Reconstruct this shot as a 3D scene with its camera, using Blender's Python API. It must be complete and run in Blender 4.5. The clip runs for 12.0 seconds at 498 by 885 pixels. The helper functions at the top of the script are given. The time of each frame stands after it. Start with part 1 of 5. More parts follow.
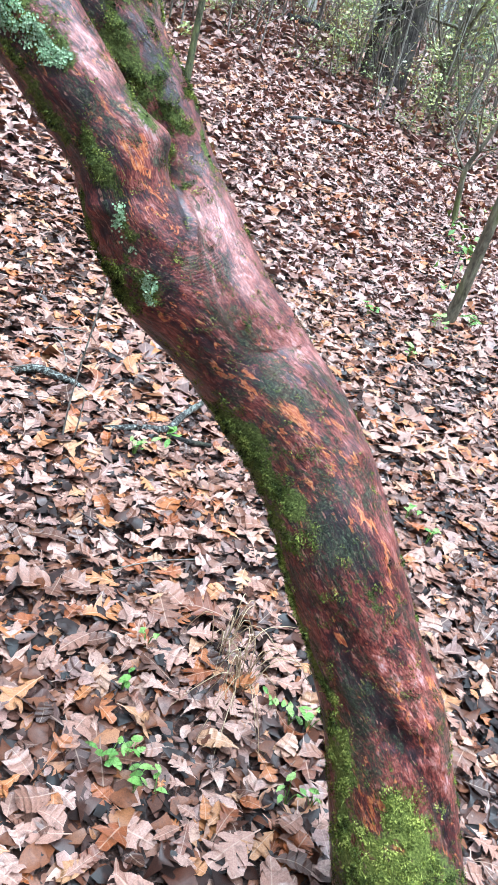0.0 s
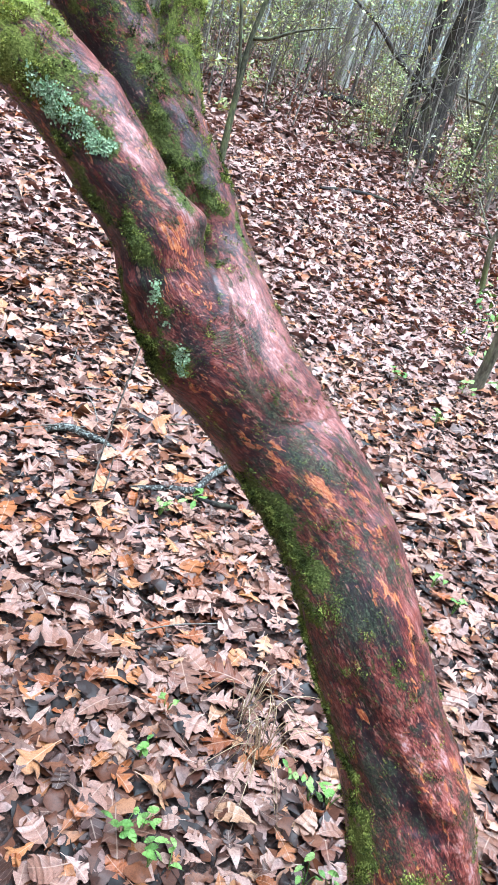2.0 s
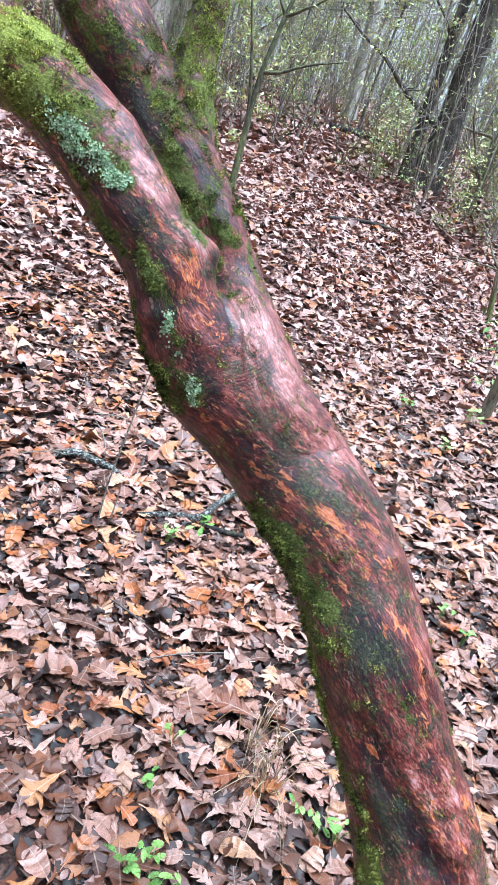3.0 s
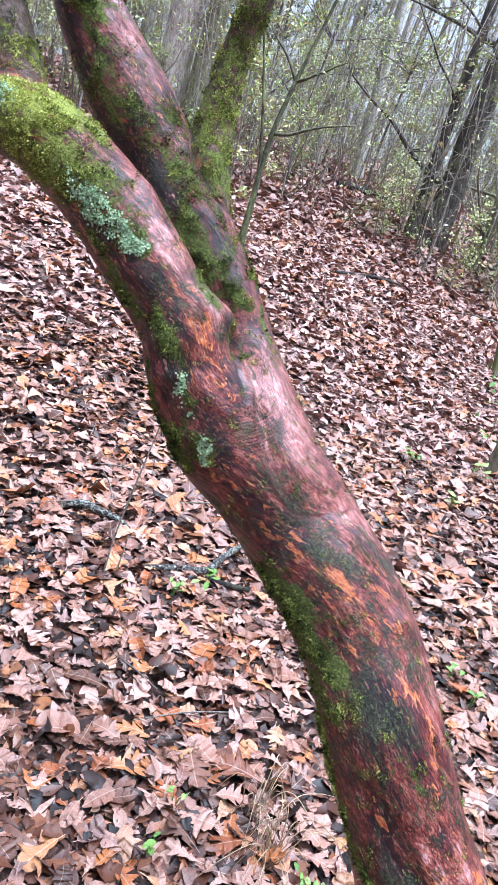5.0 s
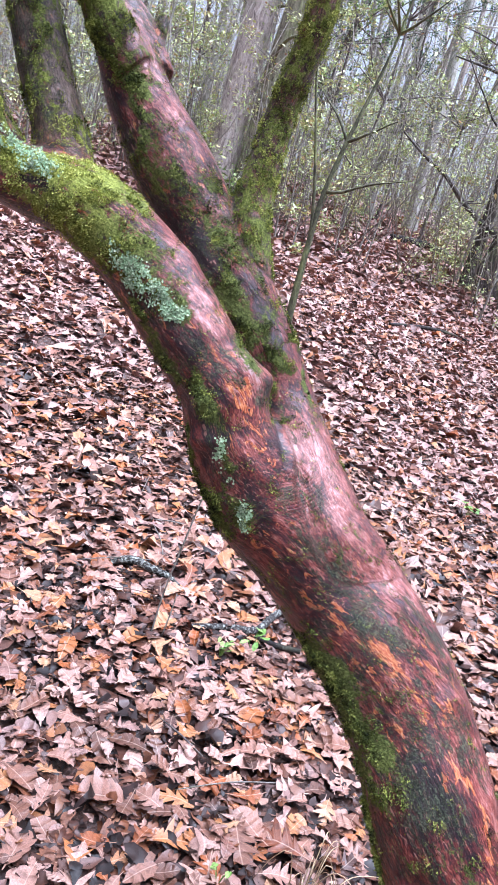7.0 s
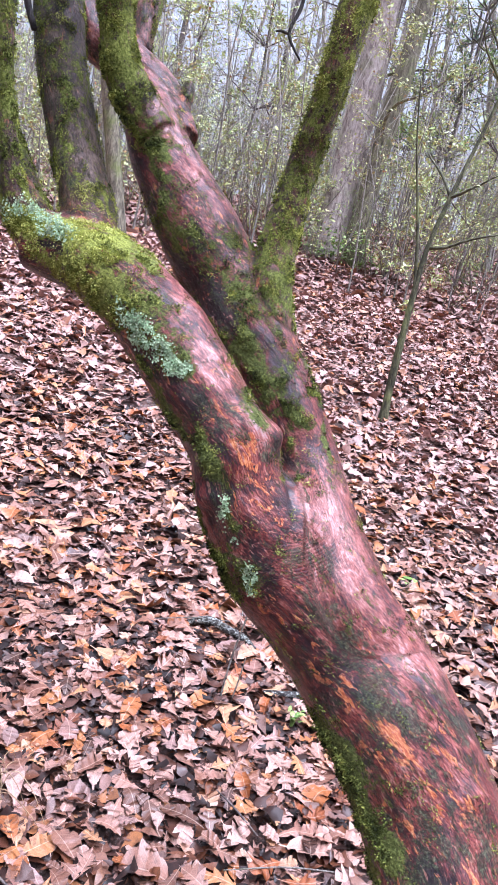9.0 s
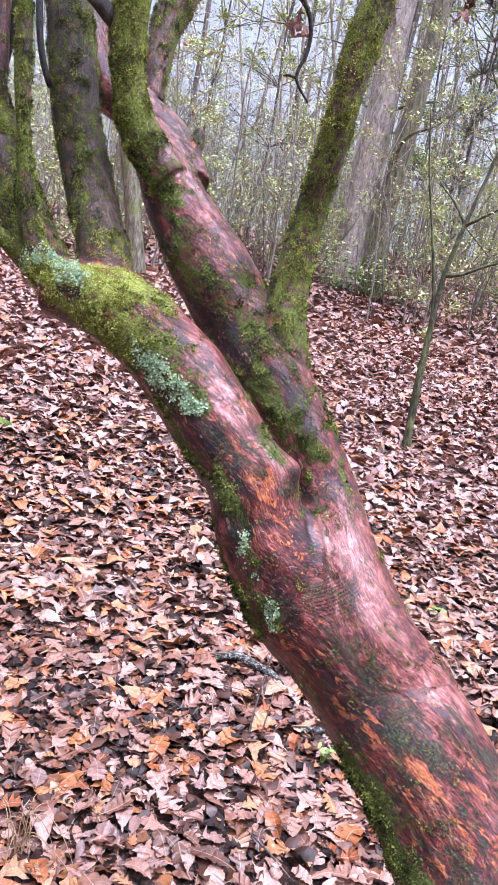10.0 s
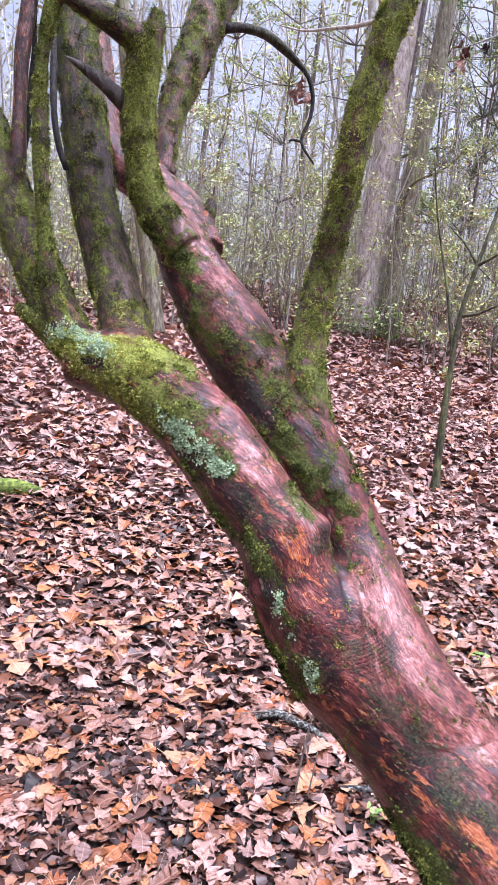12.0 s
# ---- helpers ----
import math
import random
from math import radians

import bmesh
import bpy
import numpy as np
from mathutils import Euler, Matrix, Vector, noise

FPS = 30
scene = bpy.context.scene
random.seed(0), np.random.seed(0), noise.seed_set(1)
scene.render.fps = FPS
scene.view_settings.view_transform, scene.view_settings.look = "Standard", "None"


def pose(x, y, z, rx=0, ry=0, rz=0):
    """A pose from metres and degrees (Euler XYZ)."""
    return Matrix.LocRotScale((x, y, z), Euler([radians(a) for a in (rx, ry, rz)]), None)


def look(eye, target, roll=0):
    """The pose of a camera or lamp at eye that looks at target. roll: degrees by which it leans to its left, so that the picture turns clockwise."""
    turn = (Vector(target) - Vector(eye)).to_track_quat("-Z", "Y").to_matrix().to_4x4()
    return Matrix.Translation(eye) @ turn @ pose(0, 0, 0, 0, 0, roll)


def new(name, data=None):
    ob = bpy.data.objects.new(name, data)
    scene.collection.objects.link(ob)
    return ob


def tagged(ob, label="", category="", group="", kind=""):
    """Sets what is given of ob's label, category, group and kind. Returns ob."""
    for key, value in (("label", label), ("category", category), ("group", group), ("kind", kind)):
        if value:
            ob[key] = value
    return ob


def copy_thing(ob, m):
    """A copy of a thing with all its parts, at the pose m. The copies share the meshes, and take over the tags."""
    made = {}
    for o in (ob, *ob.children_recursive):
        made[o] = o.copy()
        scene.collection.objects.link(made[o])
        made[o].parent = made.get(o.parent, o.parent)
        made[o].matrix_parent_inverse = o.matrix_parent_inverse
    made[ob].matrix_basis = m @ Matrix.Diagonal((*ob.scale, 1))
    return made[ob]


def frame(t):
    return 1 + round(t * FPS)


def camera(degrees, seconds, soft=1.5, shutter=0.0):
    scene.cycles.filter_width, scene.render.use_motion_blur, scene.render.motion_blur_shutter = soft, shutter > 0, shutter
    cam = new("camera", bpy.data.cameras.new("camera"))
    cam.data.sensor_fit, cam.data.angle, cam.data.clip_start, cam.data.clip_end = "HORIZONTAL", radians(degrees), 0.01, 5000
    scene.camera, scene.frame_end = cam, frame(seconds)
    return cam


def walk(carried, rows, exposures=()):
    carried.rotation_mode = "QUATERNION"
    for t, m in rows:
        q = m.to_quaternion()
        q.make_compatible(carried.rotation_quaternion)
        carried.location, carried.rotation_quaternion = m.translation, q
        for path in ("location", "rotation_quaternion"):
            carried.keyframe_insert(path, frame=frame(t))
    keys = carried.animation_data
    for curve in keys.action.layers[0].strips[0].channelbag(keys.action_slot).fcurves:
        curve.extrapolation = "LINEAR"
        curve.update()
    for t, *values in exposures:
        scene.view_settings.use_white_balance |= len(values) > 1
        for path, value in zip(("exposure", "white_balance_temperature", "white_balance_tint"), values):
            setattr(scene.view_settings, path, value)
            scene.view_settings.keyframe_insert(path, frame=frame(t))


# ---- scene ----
import itertools

cam = camera(37.8, 12.0)
# seconds, place in metres, turn in degrees
ROWS = [
    (0, 0.0000, 0.0000, 1.4500, 60.99, -14.52, 7.92),
    (0.5, 0.0015, -0.0012, 1.4546, 61.97, -14.36, 8.62),
    (1, 0.0020, -0.0041, 1.4612, 62.96, -14.42, 9.32),
    (1.5, -0.0004, -0.0086, 1.4722, 63.96, -14.62, 9.96),
    (2, -0.0066, -0.0111, 1.4782, 64.94, -14.86, 10.47),
    (2.5, -0.0126, -0.0128, 1.4809, 65.91, -15.04, 10.87),
    (3, -0.0164, -0.0121, 1.4840, 66.78, -15.16, 11.15),
    (5, -0.0322, -0.0149, 1.5048, 70.40, -15.73, 11.85),
    (5.5, -0.0375, -0.0161, 1.5116, 71.30, -15.65, 12.13),
    (6, -0.0436, -0.0151, 1.5142, 72.09, -15.32, 12.75),
    (6.5, -0.0434, -0.0080, 1.5142, 72.71, -14.82, 14.02),
    (6.7, -0.0393, -0.0003, 1.5202, 72.94, -14.58, 14.80),
    (8.3, 0.1481, 0.1299, 1.5510, 74.59, -12.75, 23.11),
    (8.5, 0.1543, 0.1344, 1.5538, 74.89, -12.44, 24.02),
    (9, 0.1590, 0.1445, 1.5580, 75.81, -11.59, 25.68),
    (9.5, 0.1658, 0.1448, 1.5624, 76.89, -10.59, 26.61),
    (10, 0.1721, 0.1392, 1.5695, 78.05, -9.55, 27.15),
    (10.5, 0.1714, 0.1325, 1.5758, 79.14, -8.54, 27.54),
    (11, 0.1713, 0.1285, 1.5812, 80.08, -7.61, 27.89),
    (11.5, 0.1702, 0.1294, 1.5842, 80.94, -6.68, 28.23),
    (12, 0.1702, 0.1332, 1.5882, 81.76, -5.86, 28.56),
]
# the clip grows a little more magenta on the way
walk(cam, [(t, pose(*row)) for t, *row in ROWS], [(0.0, 1.73, 4900, -5), (6.0, 1.69, 5100, 12), (8.5, 1.68, 5230, 19), (12.0, 1.55, 5440, 24)])

# ---- world and light: a bright overcast sky over bare woods ----
world = bpy.data.worlds.new("overcast")
scene.world = world
world.use_nodes = True
wn = world.node_tree.nodes
sky = wn.new("ShaderNodeTexSky")
sky.sky_type, sky.sun_disc = "NISHITA", False
sky.sun_elevation, sky.sun_rotation = radians(68), radians(20)
sky.air_density, sky.dust_density, sky.ozone_density = 1.0, 3.0, 1.0
grey = wn.new("ShaderNodeHueSaturation")
grey.inputs["Saturation"].default_value = 0.3
world.node_tree.links.new(sky.outputs[0], grey.inputs["Color"])
world.node_tree.links.new(grey.outputs[0], wn["Background"].inputs[0])
wn["Background"].inputs[1].default_value = 0.06
sun = new("sun", bpy.data.lights.new("sun", "SUN"))
sun.data.energy, sun.data.angle, sun.data.color = 4.0, radians(65), (1.0, 0.97, 0.95)
sun.matrix_world = look((0, 0, 10), (-3.2, 0.6, 0))

# ---- helpers for meshes ----
rng = np.random.default_rng(7)


def mesh_np(name, verts, faces, material=None, smooth=True, blade=None):
    """A mesh from arrays: faces all have the same number of corners."""
    verts, faces = np.asarray(verts, np.float32), np.asarray(faces, np.int32)
    me = bpy.data.meshes.new(name)
    me.vertices.add(len(verts))
    me.vertices.foreach_set("co", verts.ravel())
    me.loops.add(faces.size)
    me.loops.foreach_set("vertex_index", faces.ravel())
    me.polygons.add(len(faces))
    me.polygons.foreach_set("loop_start", np.arange(len(faces), dtype=np.int32) * faces.shape[1])
    me.polygons.foreach_set("use_smooth", np.full(len(faces), smooth))
    me.update(calc_edges=True)
    me.validate()
    if blade is not None:
        me.attributes.new("blade", "FLOAT_VECTOR", "POINT").data.foreach_set("vector", np.asarray(blade, np.float32).ravel())
    if material:
        me.materials.append(material)
    return me


def thing(name, label, category, group="", kind="", at=(0, 0, 0)):
    ob = new(name)
    ob.location = at
    ob.empty_display_size = 0.05
    return tagged(ob, label, category, group, kind)


def child(name, me, parent, label="", kind=""):
    ob = new(name, me)
    ob.parent = parent
    ob.matrix_parent_inverse = Matrix.Translation(parent.location).inverted()
    return tagged(ob, label, kind=kind)


def spline(points, step):
    """A smooth curve through (x, y, z, r) rows, sampled about every step metres."""
    p = np.array(points, float)
    p = np.vstack([2 * p[0] - p[1], p, 2 * p[-1] - p[-2]])
    out = []
    for a, b, c, d in zip(p[:-3], p[1:-2], p[2:-1], p[3:]):
        n = max(2, int(np.linalg.norm(c[:3] - b[:3]) / step))
        s = (np.arange(n) / n)[:, None]
        out.append(0.5 * (2 * b + (c - a) * s + (2 * a - 5 * b + 4 * c - d) * s**2 + (3 * b - a - 3 * c + d) * s**3))
    out = np.vstack(out + [p[-2:-1]])
    out[:, 3] = np.maximum(out[:, 3], 0.0008)
    return out


def frames(path):
    """Unit tangents and two normals carried along a path without twist."""
    t = np.gradient(path[:, :3], axis=0)
    t /= np.linalg.norm(t, axis=1)[:, None] + 1e-12
    n = np.zeros_like(t)
    first = np.cross(t[0], (0.3, 1, 0.1))
    n[0] = first / np.linalg.norm(first)
    for i in range(1, len(t)):
        v = n[i - 1] - t[i] * (n[i - 1] @ t[i])
        n[i] = v / np.linalg.norm(v)
    return t, n, np.cross(t, n)


def tube(path, sides, rough=0.0, seed=0):
    """Verts and quads of a closed tapering tube with an uneven round."""
    t, n, b = frames(path)
    ang = np.arange(sides) * 2 * math.pi / sides
    r = np.repeat(path[:, 3:4], sides, 1)
    if rough:
        v = np.cumsum(np.r_[0, np.linalg.norm(np.diff(path[:, :3], axis=0), axis=1)])
        g = np.random.default_rng(seed)
        for k in range(1, 5):
            ph, fr = g.uniform(0, 6.3, 2), g.uniform(2, 9) / (0.2 + 8 * path[:, 3].mean())
            r = r * (1 + rough / k * np.cos(k * ang[None] + ph[0] + 1.2 * np.sin(v * fr * 0.4)[:, None]) * (0.6 + 0.4 * np.sin(v * fr + ph[1]))[:, None])
    ring = path[:, None, :3] + r[..., None] * (np.cos(ang)[None, :, None] * n[:, None] + np.sin(ang)[None, :, None] * b[:, None])
    m = len(path)
    verts = np.vstack([ring.reshape(-1, 3), path[0, :3], path[-1, :3]])
    i, j = np.meshgrid(np.arange(m - 1), np.arange(sides), indexing="ij")
    k = (j + 1) % sides
    quads = np.stack([i * sides + j, i * sides + k, (i + 1) * sides + k, (i + 1) * sides + j], -1).reshape(-1, 4)
    j = np.arange(sides)
    k = (j + 1) % sides
    caps = np.vstack([np.stack([k, j, np.full(sides, m * sides), np.full(sides, m * sides)], 1),
                      np.stack([(m - 1) * sides + j, (m - 1) * sides + k, np.full(sides, m * sides + 1), np.full(sides, m * sides + 1)], 1)])
    return verts, quads, caps[:, :3]


def tubes_mesh(name, parts, material):
    """One mesh from several (path, sides, rough, seed) tubes."""
    verts, tris, base = [], [], 0
    for n, (path, sides, rough, seed) in enumerate(parts):
        v, q, c = tube(path, sides, rough, seed)
        verts.append(v)
        tris += [q[:, [0, 1, 2]] + base, q[:, [0, 2, 3]] + base, c + base]
        base += len(v)
    return mesh_np(name, np.vstack(verts), np.vstack(tris), material)


# ---- materials ----
class Nodes:
    """A short way to write a node material."""

    def __init__(self, name):
        self.mat = bpy.data.materials.new(name)
        self.mat.use_nodes = True
        self.tree = self.mat.node_tree
        self.bsdf = self.tree.nodes["Principled BSDF"]

    def add(self, kind):
        return self.tree.nodes.new("ShaderNode" + kind)

    def link(self, a, b):
        self.tree.links.new(a, b)

    def put(self, socket, value):
        if isinstance(value, bpy.types.NodeSocket):
            self.link(value, socket)
        else:
            socket.default_value = value

    def attr(self, name):
        node = self.add("Attribute")
        node.attribute_name = name
        return node

    def scaled(self, vector, x, y, z):
        node = self.add("Mapping")
        self.link(vector, node.inputs["Vector"])
        node.inputs["Scale"].default_value = (x, y, z)
        return node.outputs[0]

    def noise(self, vector, scale, detail=4.0, rough=0.55, warp=0.0):
        node = self.add("TexNoise")
        self.link(vector, node.inputs["Vector"])
        node.inputs["Scale"].default_value, node.inputs["Detail"].default_value = scale, detail
        node.inputs["Roughness"].default_value, node.inputs["Distortion"].default_value = rough, warp
        return node.outputs["Fac"]

    def ramp(self, fac, stops, mode="LINEAR"):
        node = self.add("ValToRGB")
        node.color_ramp.interpolation = mode
        while len(node.color_ramp.elements) < len(stops):
            node.color_ramp.elements.new(0.5)
        for element, (place, colour) in zip(node.color_ramp.elements, stops):
            element.position, element.color = place, (*colour, 1)
        self.link(fac, node.inputs[0])
        return node.outputs[0]

    def step(self, fac, low, high):
        node = self.add("MapRange")
        node.interpolation_type = "SMOOTHSTEP"
        self.link(fac, node.inputs[0])
        node.inputs[1].default_value, node.inputs[2].default_value = low, high
        return node.outputs[0]

    def math(self, op, a, b=0.0):
        node = self.add("Math")
        node.operation = op
        self.put(node.inputs[0], a)
        self.put(node.inputs[1], b)
        return node.outputs[0]

    def mix(self, fac, a, b, blend="MIX"):
        node = self.add("Mix")
        node.data_type, node.blend_type = "RGBA", blend
        self.put(node.inputs["Factor"], fac)
        for socket, value in ((node.inputs[6], a), (node.inputs[7], b)):
            self.put(socket, value if isinstance(value, bpy.types.NodeSocket) else (*value, 1))
        return node.outputs[2]

    def bump(self, height, strength, distance):
        node = self.add("Bump")
        self.link(height, node.inputs["Height"])
        node.inputs["Strength"].default_value, node.inputs["Distance"].default_value = strength, distance
        self.link(node.outputs[0], self.bsdf.inputs["Normal"])

    def done(self, colour, rough, spec=0.5):
        self.put(self.bsdf.inputs["Base Color"], colour if isinstance(colour, bpy.types.NodeSocket) else (*colour, 1))
        self.put(self.bsdf.inputs["Roughness"], rough)
        self.bsdf.inputs["Specular IOR Level"].default_value = spec
        return self.mat


def bark_wet():
    """Peeling red-brown bark, wet, with algae and moss; it follows the twisted grain of each limb."""
    m = Nodes("wet_red_bark")
    grain = m.attr("grain").outputs["Vector"]
    moss, fresh, dull = m.attr("moss").outputs["Fac"], m.attr("fresh").outputs["Fac"], m.attr("dull").outputs["Fac"]
    lush, ring = m.attr("lush").outputs["Fac"], m.attr("ring").outputs["Vector"]
    algae, dark = m.attr("film").outputs["Fac"], m.attr("dark").outputs["Fac"]
    long1 = m.scaled(grain, 1, 1, 0.32)
    long2 = m.scaled(grain, 1, 1, 0.40)
    fibre = m.noise(long1, 420, 4, 0.62, 0.3)
    streak = m.noise(long1, 140, 6, 0.70, 0.7)
    broad = m.noise(m.scaled(grain, 1, 1, 0.55), 30, 8, 0.76, 0.8)
    fine = m.noise(long2, 210, 3, 0.7)
    tone = m.math("ADD", m.math("MULTIPLY", fibre, 0.24), m.math("ADD", m.math("MULTIPLY", streak, 0.30), m.math("MULTIPLY", broad, 0.46)))
    zone = m.noise(grain, 6, 2, 0.5, 0.5)
    tone = m.math("ADD", tone, m.math("MULTIPLY", m.math("SUBTRACT", zone, 0.5), 0.14))
    # wet streaks, and the shade of undersides, groove and fork, painted darker
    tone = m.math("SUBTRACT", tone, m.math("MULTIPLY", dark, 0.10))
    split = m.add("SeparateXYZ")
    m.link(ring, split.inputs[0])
    # pale is the sky sheen of wet bark, painted into tone and coat
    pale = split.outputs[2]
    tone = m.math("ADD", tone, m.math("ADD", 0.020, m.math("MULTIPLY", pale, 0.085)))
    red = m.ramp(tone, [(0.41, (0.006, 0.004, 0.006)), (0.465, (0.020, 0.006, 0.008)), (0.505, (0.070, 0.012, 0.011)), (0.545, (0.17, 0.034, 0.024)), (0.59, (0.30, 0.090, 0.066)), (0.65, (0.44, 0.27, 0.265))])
    grey = m.ramp(tone, [(0.42, (0.008, 0.006, 0.005)), (0.51, (0.038, 0.029, 0.020)), (0.61, (0.13, 0.105, 0.076))])
    colour = m.mix(dull, red, grey)
    wet = m.step(m.noise(m.scaled(grain, 1, 1, 0.35), 14, 4, 0.6, 0.8), 0.34, 0.56)
    # peeled places show orange under-bark in torn streaks
    flake = m.noise(m.scaled(grain, 1, 1, 0.45), 75, 5, 0.62, 0.6)
    place = m.noise(long2, 9, 2, 0.5)
    lift = m.math("ADD", m.math("ADD", flake, m.math("MULTIPLY", fresh, 0.135)), m.math("MULTIPLY", m.math("SUBTRACT", place, 0.5), 0.30))
    lift = m.math("SUBTRACT", lift, m.math("MULTIPLY", m.math("ADD", algae, dark), 0.06))
    peel = m.math("MULTIPLY", m.step(lift, 0.618, 0.628), m.math("SUBTRACT", 1.0, m.math("MULTIPLY", dull, 0.85)))
    colour = m.mix(peel, colour, m.ramp(fibre, [(0.36, (0.20, 0.030, 0.012)), (0.5, (0.42, 0.105, 0.028)), (0.62, (0.62, 0.27, 0.105))]))
    fleck = m.step(m.noise(m.scaled(grain, 1, 1, 0.3), 190, 4, 0.6, 0.6), 0.61, 0.64)
    colour = m.mix(m.math("MULTIPLY", fleck, m.math("SUBTRACT", 0.6, m.math("MULTIPLY", dull, 0.4))), colour, m.mix(dull, (0.45, 0.21, 0.15), (0.20, 0.155, 0.12)))
    # a thin dark-green film of algae
    film = m.noise(m.scaled(grain, 1, 1, 0.6), 38, 10, 0.88, 0.8)
    film = m.math("ADD", film, m.math("MULTIPLY", m.math("SUBTRACT", m.noise(long2, 9, 2, 0.5), 0.5), 0.22))
    film = m.math("ADD", film, m.math("SUBTRACT", m.math("MULTIPLY", algae, 0.085), m.math("MULTIPLY", m.math("MAXIMUM", fresh, pale), 0.07)))
    specks = m.noise(grain, 210, 6, 0.85)
    green = m.math("MULTIPLY", m.step(m.math("ADD", film, m.math("MULTIPLY", m.math("SUBTRACT", fine, 0.5), 0.25)), 0.525, 0.56), 0.82)
    colour = m.mix(green, colour, m.ramp(specks, [(0.40, (0.007, 0.009, 0.007)), (0.52, (0.036, 0.046, 0.026)), (0.64, (0.17, 0.19, 0.11))]))
    edge = m.math("ADD", moss, m.math("MULTIPLY", m.math("SUBTRACT", m.noise(grain, 60, 9, 0.88), 0.5), 3.2))
    edge = m.math("ADD", edge, m.math("MULTIPLY", m.math("SUBTRACT", m.noise(long2, 24, 4, 0.6), 0.5), 1.6))
    cover = m.step(edge, 0.36, 0.58)
    felt = m.ramp(specks, [(0.36, (0.016, 0.020, 0.007)), (0.5, (0.085, 0.105, 0.026)), (0.66, (0.26, 0.29, 0.080))])
    colour = m.mix(cover, colour, m.mix(lush, felt, m.ramp(specks, [(0.36, (0.05, 0.06, 0.012)), (0.5, (0.26, 0.29, 0.045)), (0.66, (0.56, 0.58, 0.15))])))
    dry = m.math("MAXIMUM", cover, m.math("MULTIPLY", green, 0.7))
    rough = m.math("ADD", m.math("MULTIPLY", dry, 0.42), m.math("ADD", m.math("SUBTRACT", 0.38, m.math("MULTIPLY", wet, 0.12)), m.math("MULTIPLY", fibre, 0.18)))
    fold = m.math("MULTIPLY", m.math("SINE", m.math("ADD", m.math("MULTIPLY", split.outputs[0], 1000.0), m.math("MULTIPLY", streak, 7.0))), split.outputs[1])
    height = m.math("ADD", m.math("MULTIPLY", streak, 0.7), m.math("ADD", m.math("MULTIPLY", fibre, 0.45), m.math("ADD", m.math("MULTIPLY", peel, 0.20), m.math("ADD", m.math("MULTIPLY", fleck, 0.18), m.math("MULTIPLY", m.math("MULTIPLY", specks, dry), 1.0)))))
    height = m.math("ADD", height, m.math("MULTIPLY", fine, 0.25))
    m.bump(m.math("ADD", height, m.math("MULTIPLY", fold, 0.32)), 0.7, 0.005)
    m.link(m.math("MULTIPLY", m.math("SUBTRACT", 1.0, dry), m.math("MULTIPLY", wet, m.math("SUBTRACT", m.math("ADD", 0.26, m.math("MULTIPLY", pale, 0.45)), m.math("MULTIPLY", dull, 0.28)))), m.bsdf.inputs["Coat Weight"])
    m.bsdf.inputs["Coat Roughness"].default_value = 0.32
    m.bsdf.inputs["Specular Tint"].default_value = (1.0, 0.82, 0.88, 1.0)
    m.done(colour, rough, 0.5)
    m.link(m.math("SUBTRACT", m.math("SUBTRACT", 0.44, m.math("MULTIPLY", dull, 0.18)), m.math("MULTIPLY", dry, 0.26)), m.bsdf.inputs["Specular IOR Level"])
    return m.mat


def bark_plain(name, dark, mid, light, green=0.5, ridge=20.0, stretch=0.3):
    """Furrowed bark of the trees around, with algae on it."""
    m = Nodes(name)
    co = m.add("TexCoord").outputs["Object"]
    stripes = m.noise(m.scaled(co, 1, 1, stretch), ridge, 5, 0.65, 0.6)
    blotch = m.noise(co, 2.3, 5, 0.65)
    crack = m.noise(m.scaled(co, 1, 1, 0.5), ridge * 3.2, 4, 0.7)
    stripes = m.math("ADD", m.math("MULTIPLY", stripes, 0.6), m.math("ADD", m.math("MULTIPLY", crack, 0.25), m.math("MULTIPLY", blotch, 0.15)))
    colour = m.ramp(stripes, [(0.38, dark), (0.5, mid), (0.62, light)])
    mask = m.math("MULTIPLY", m.step(blotch, 0.50, 0.68), green)
    colour = m.mix(mask, colour, m.ramp(stripes, [(0.35, (0.04, 0.05, 0.015)), (0.65, (0.19, 0.21, 0.07))]))
    m.bump(stripes, 0.8, 0.03)
    return m.done(colour, 0.75, 0.3)


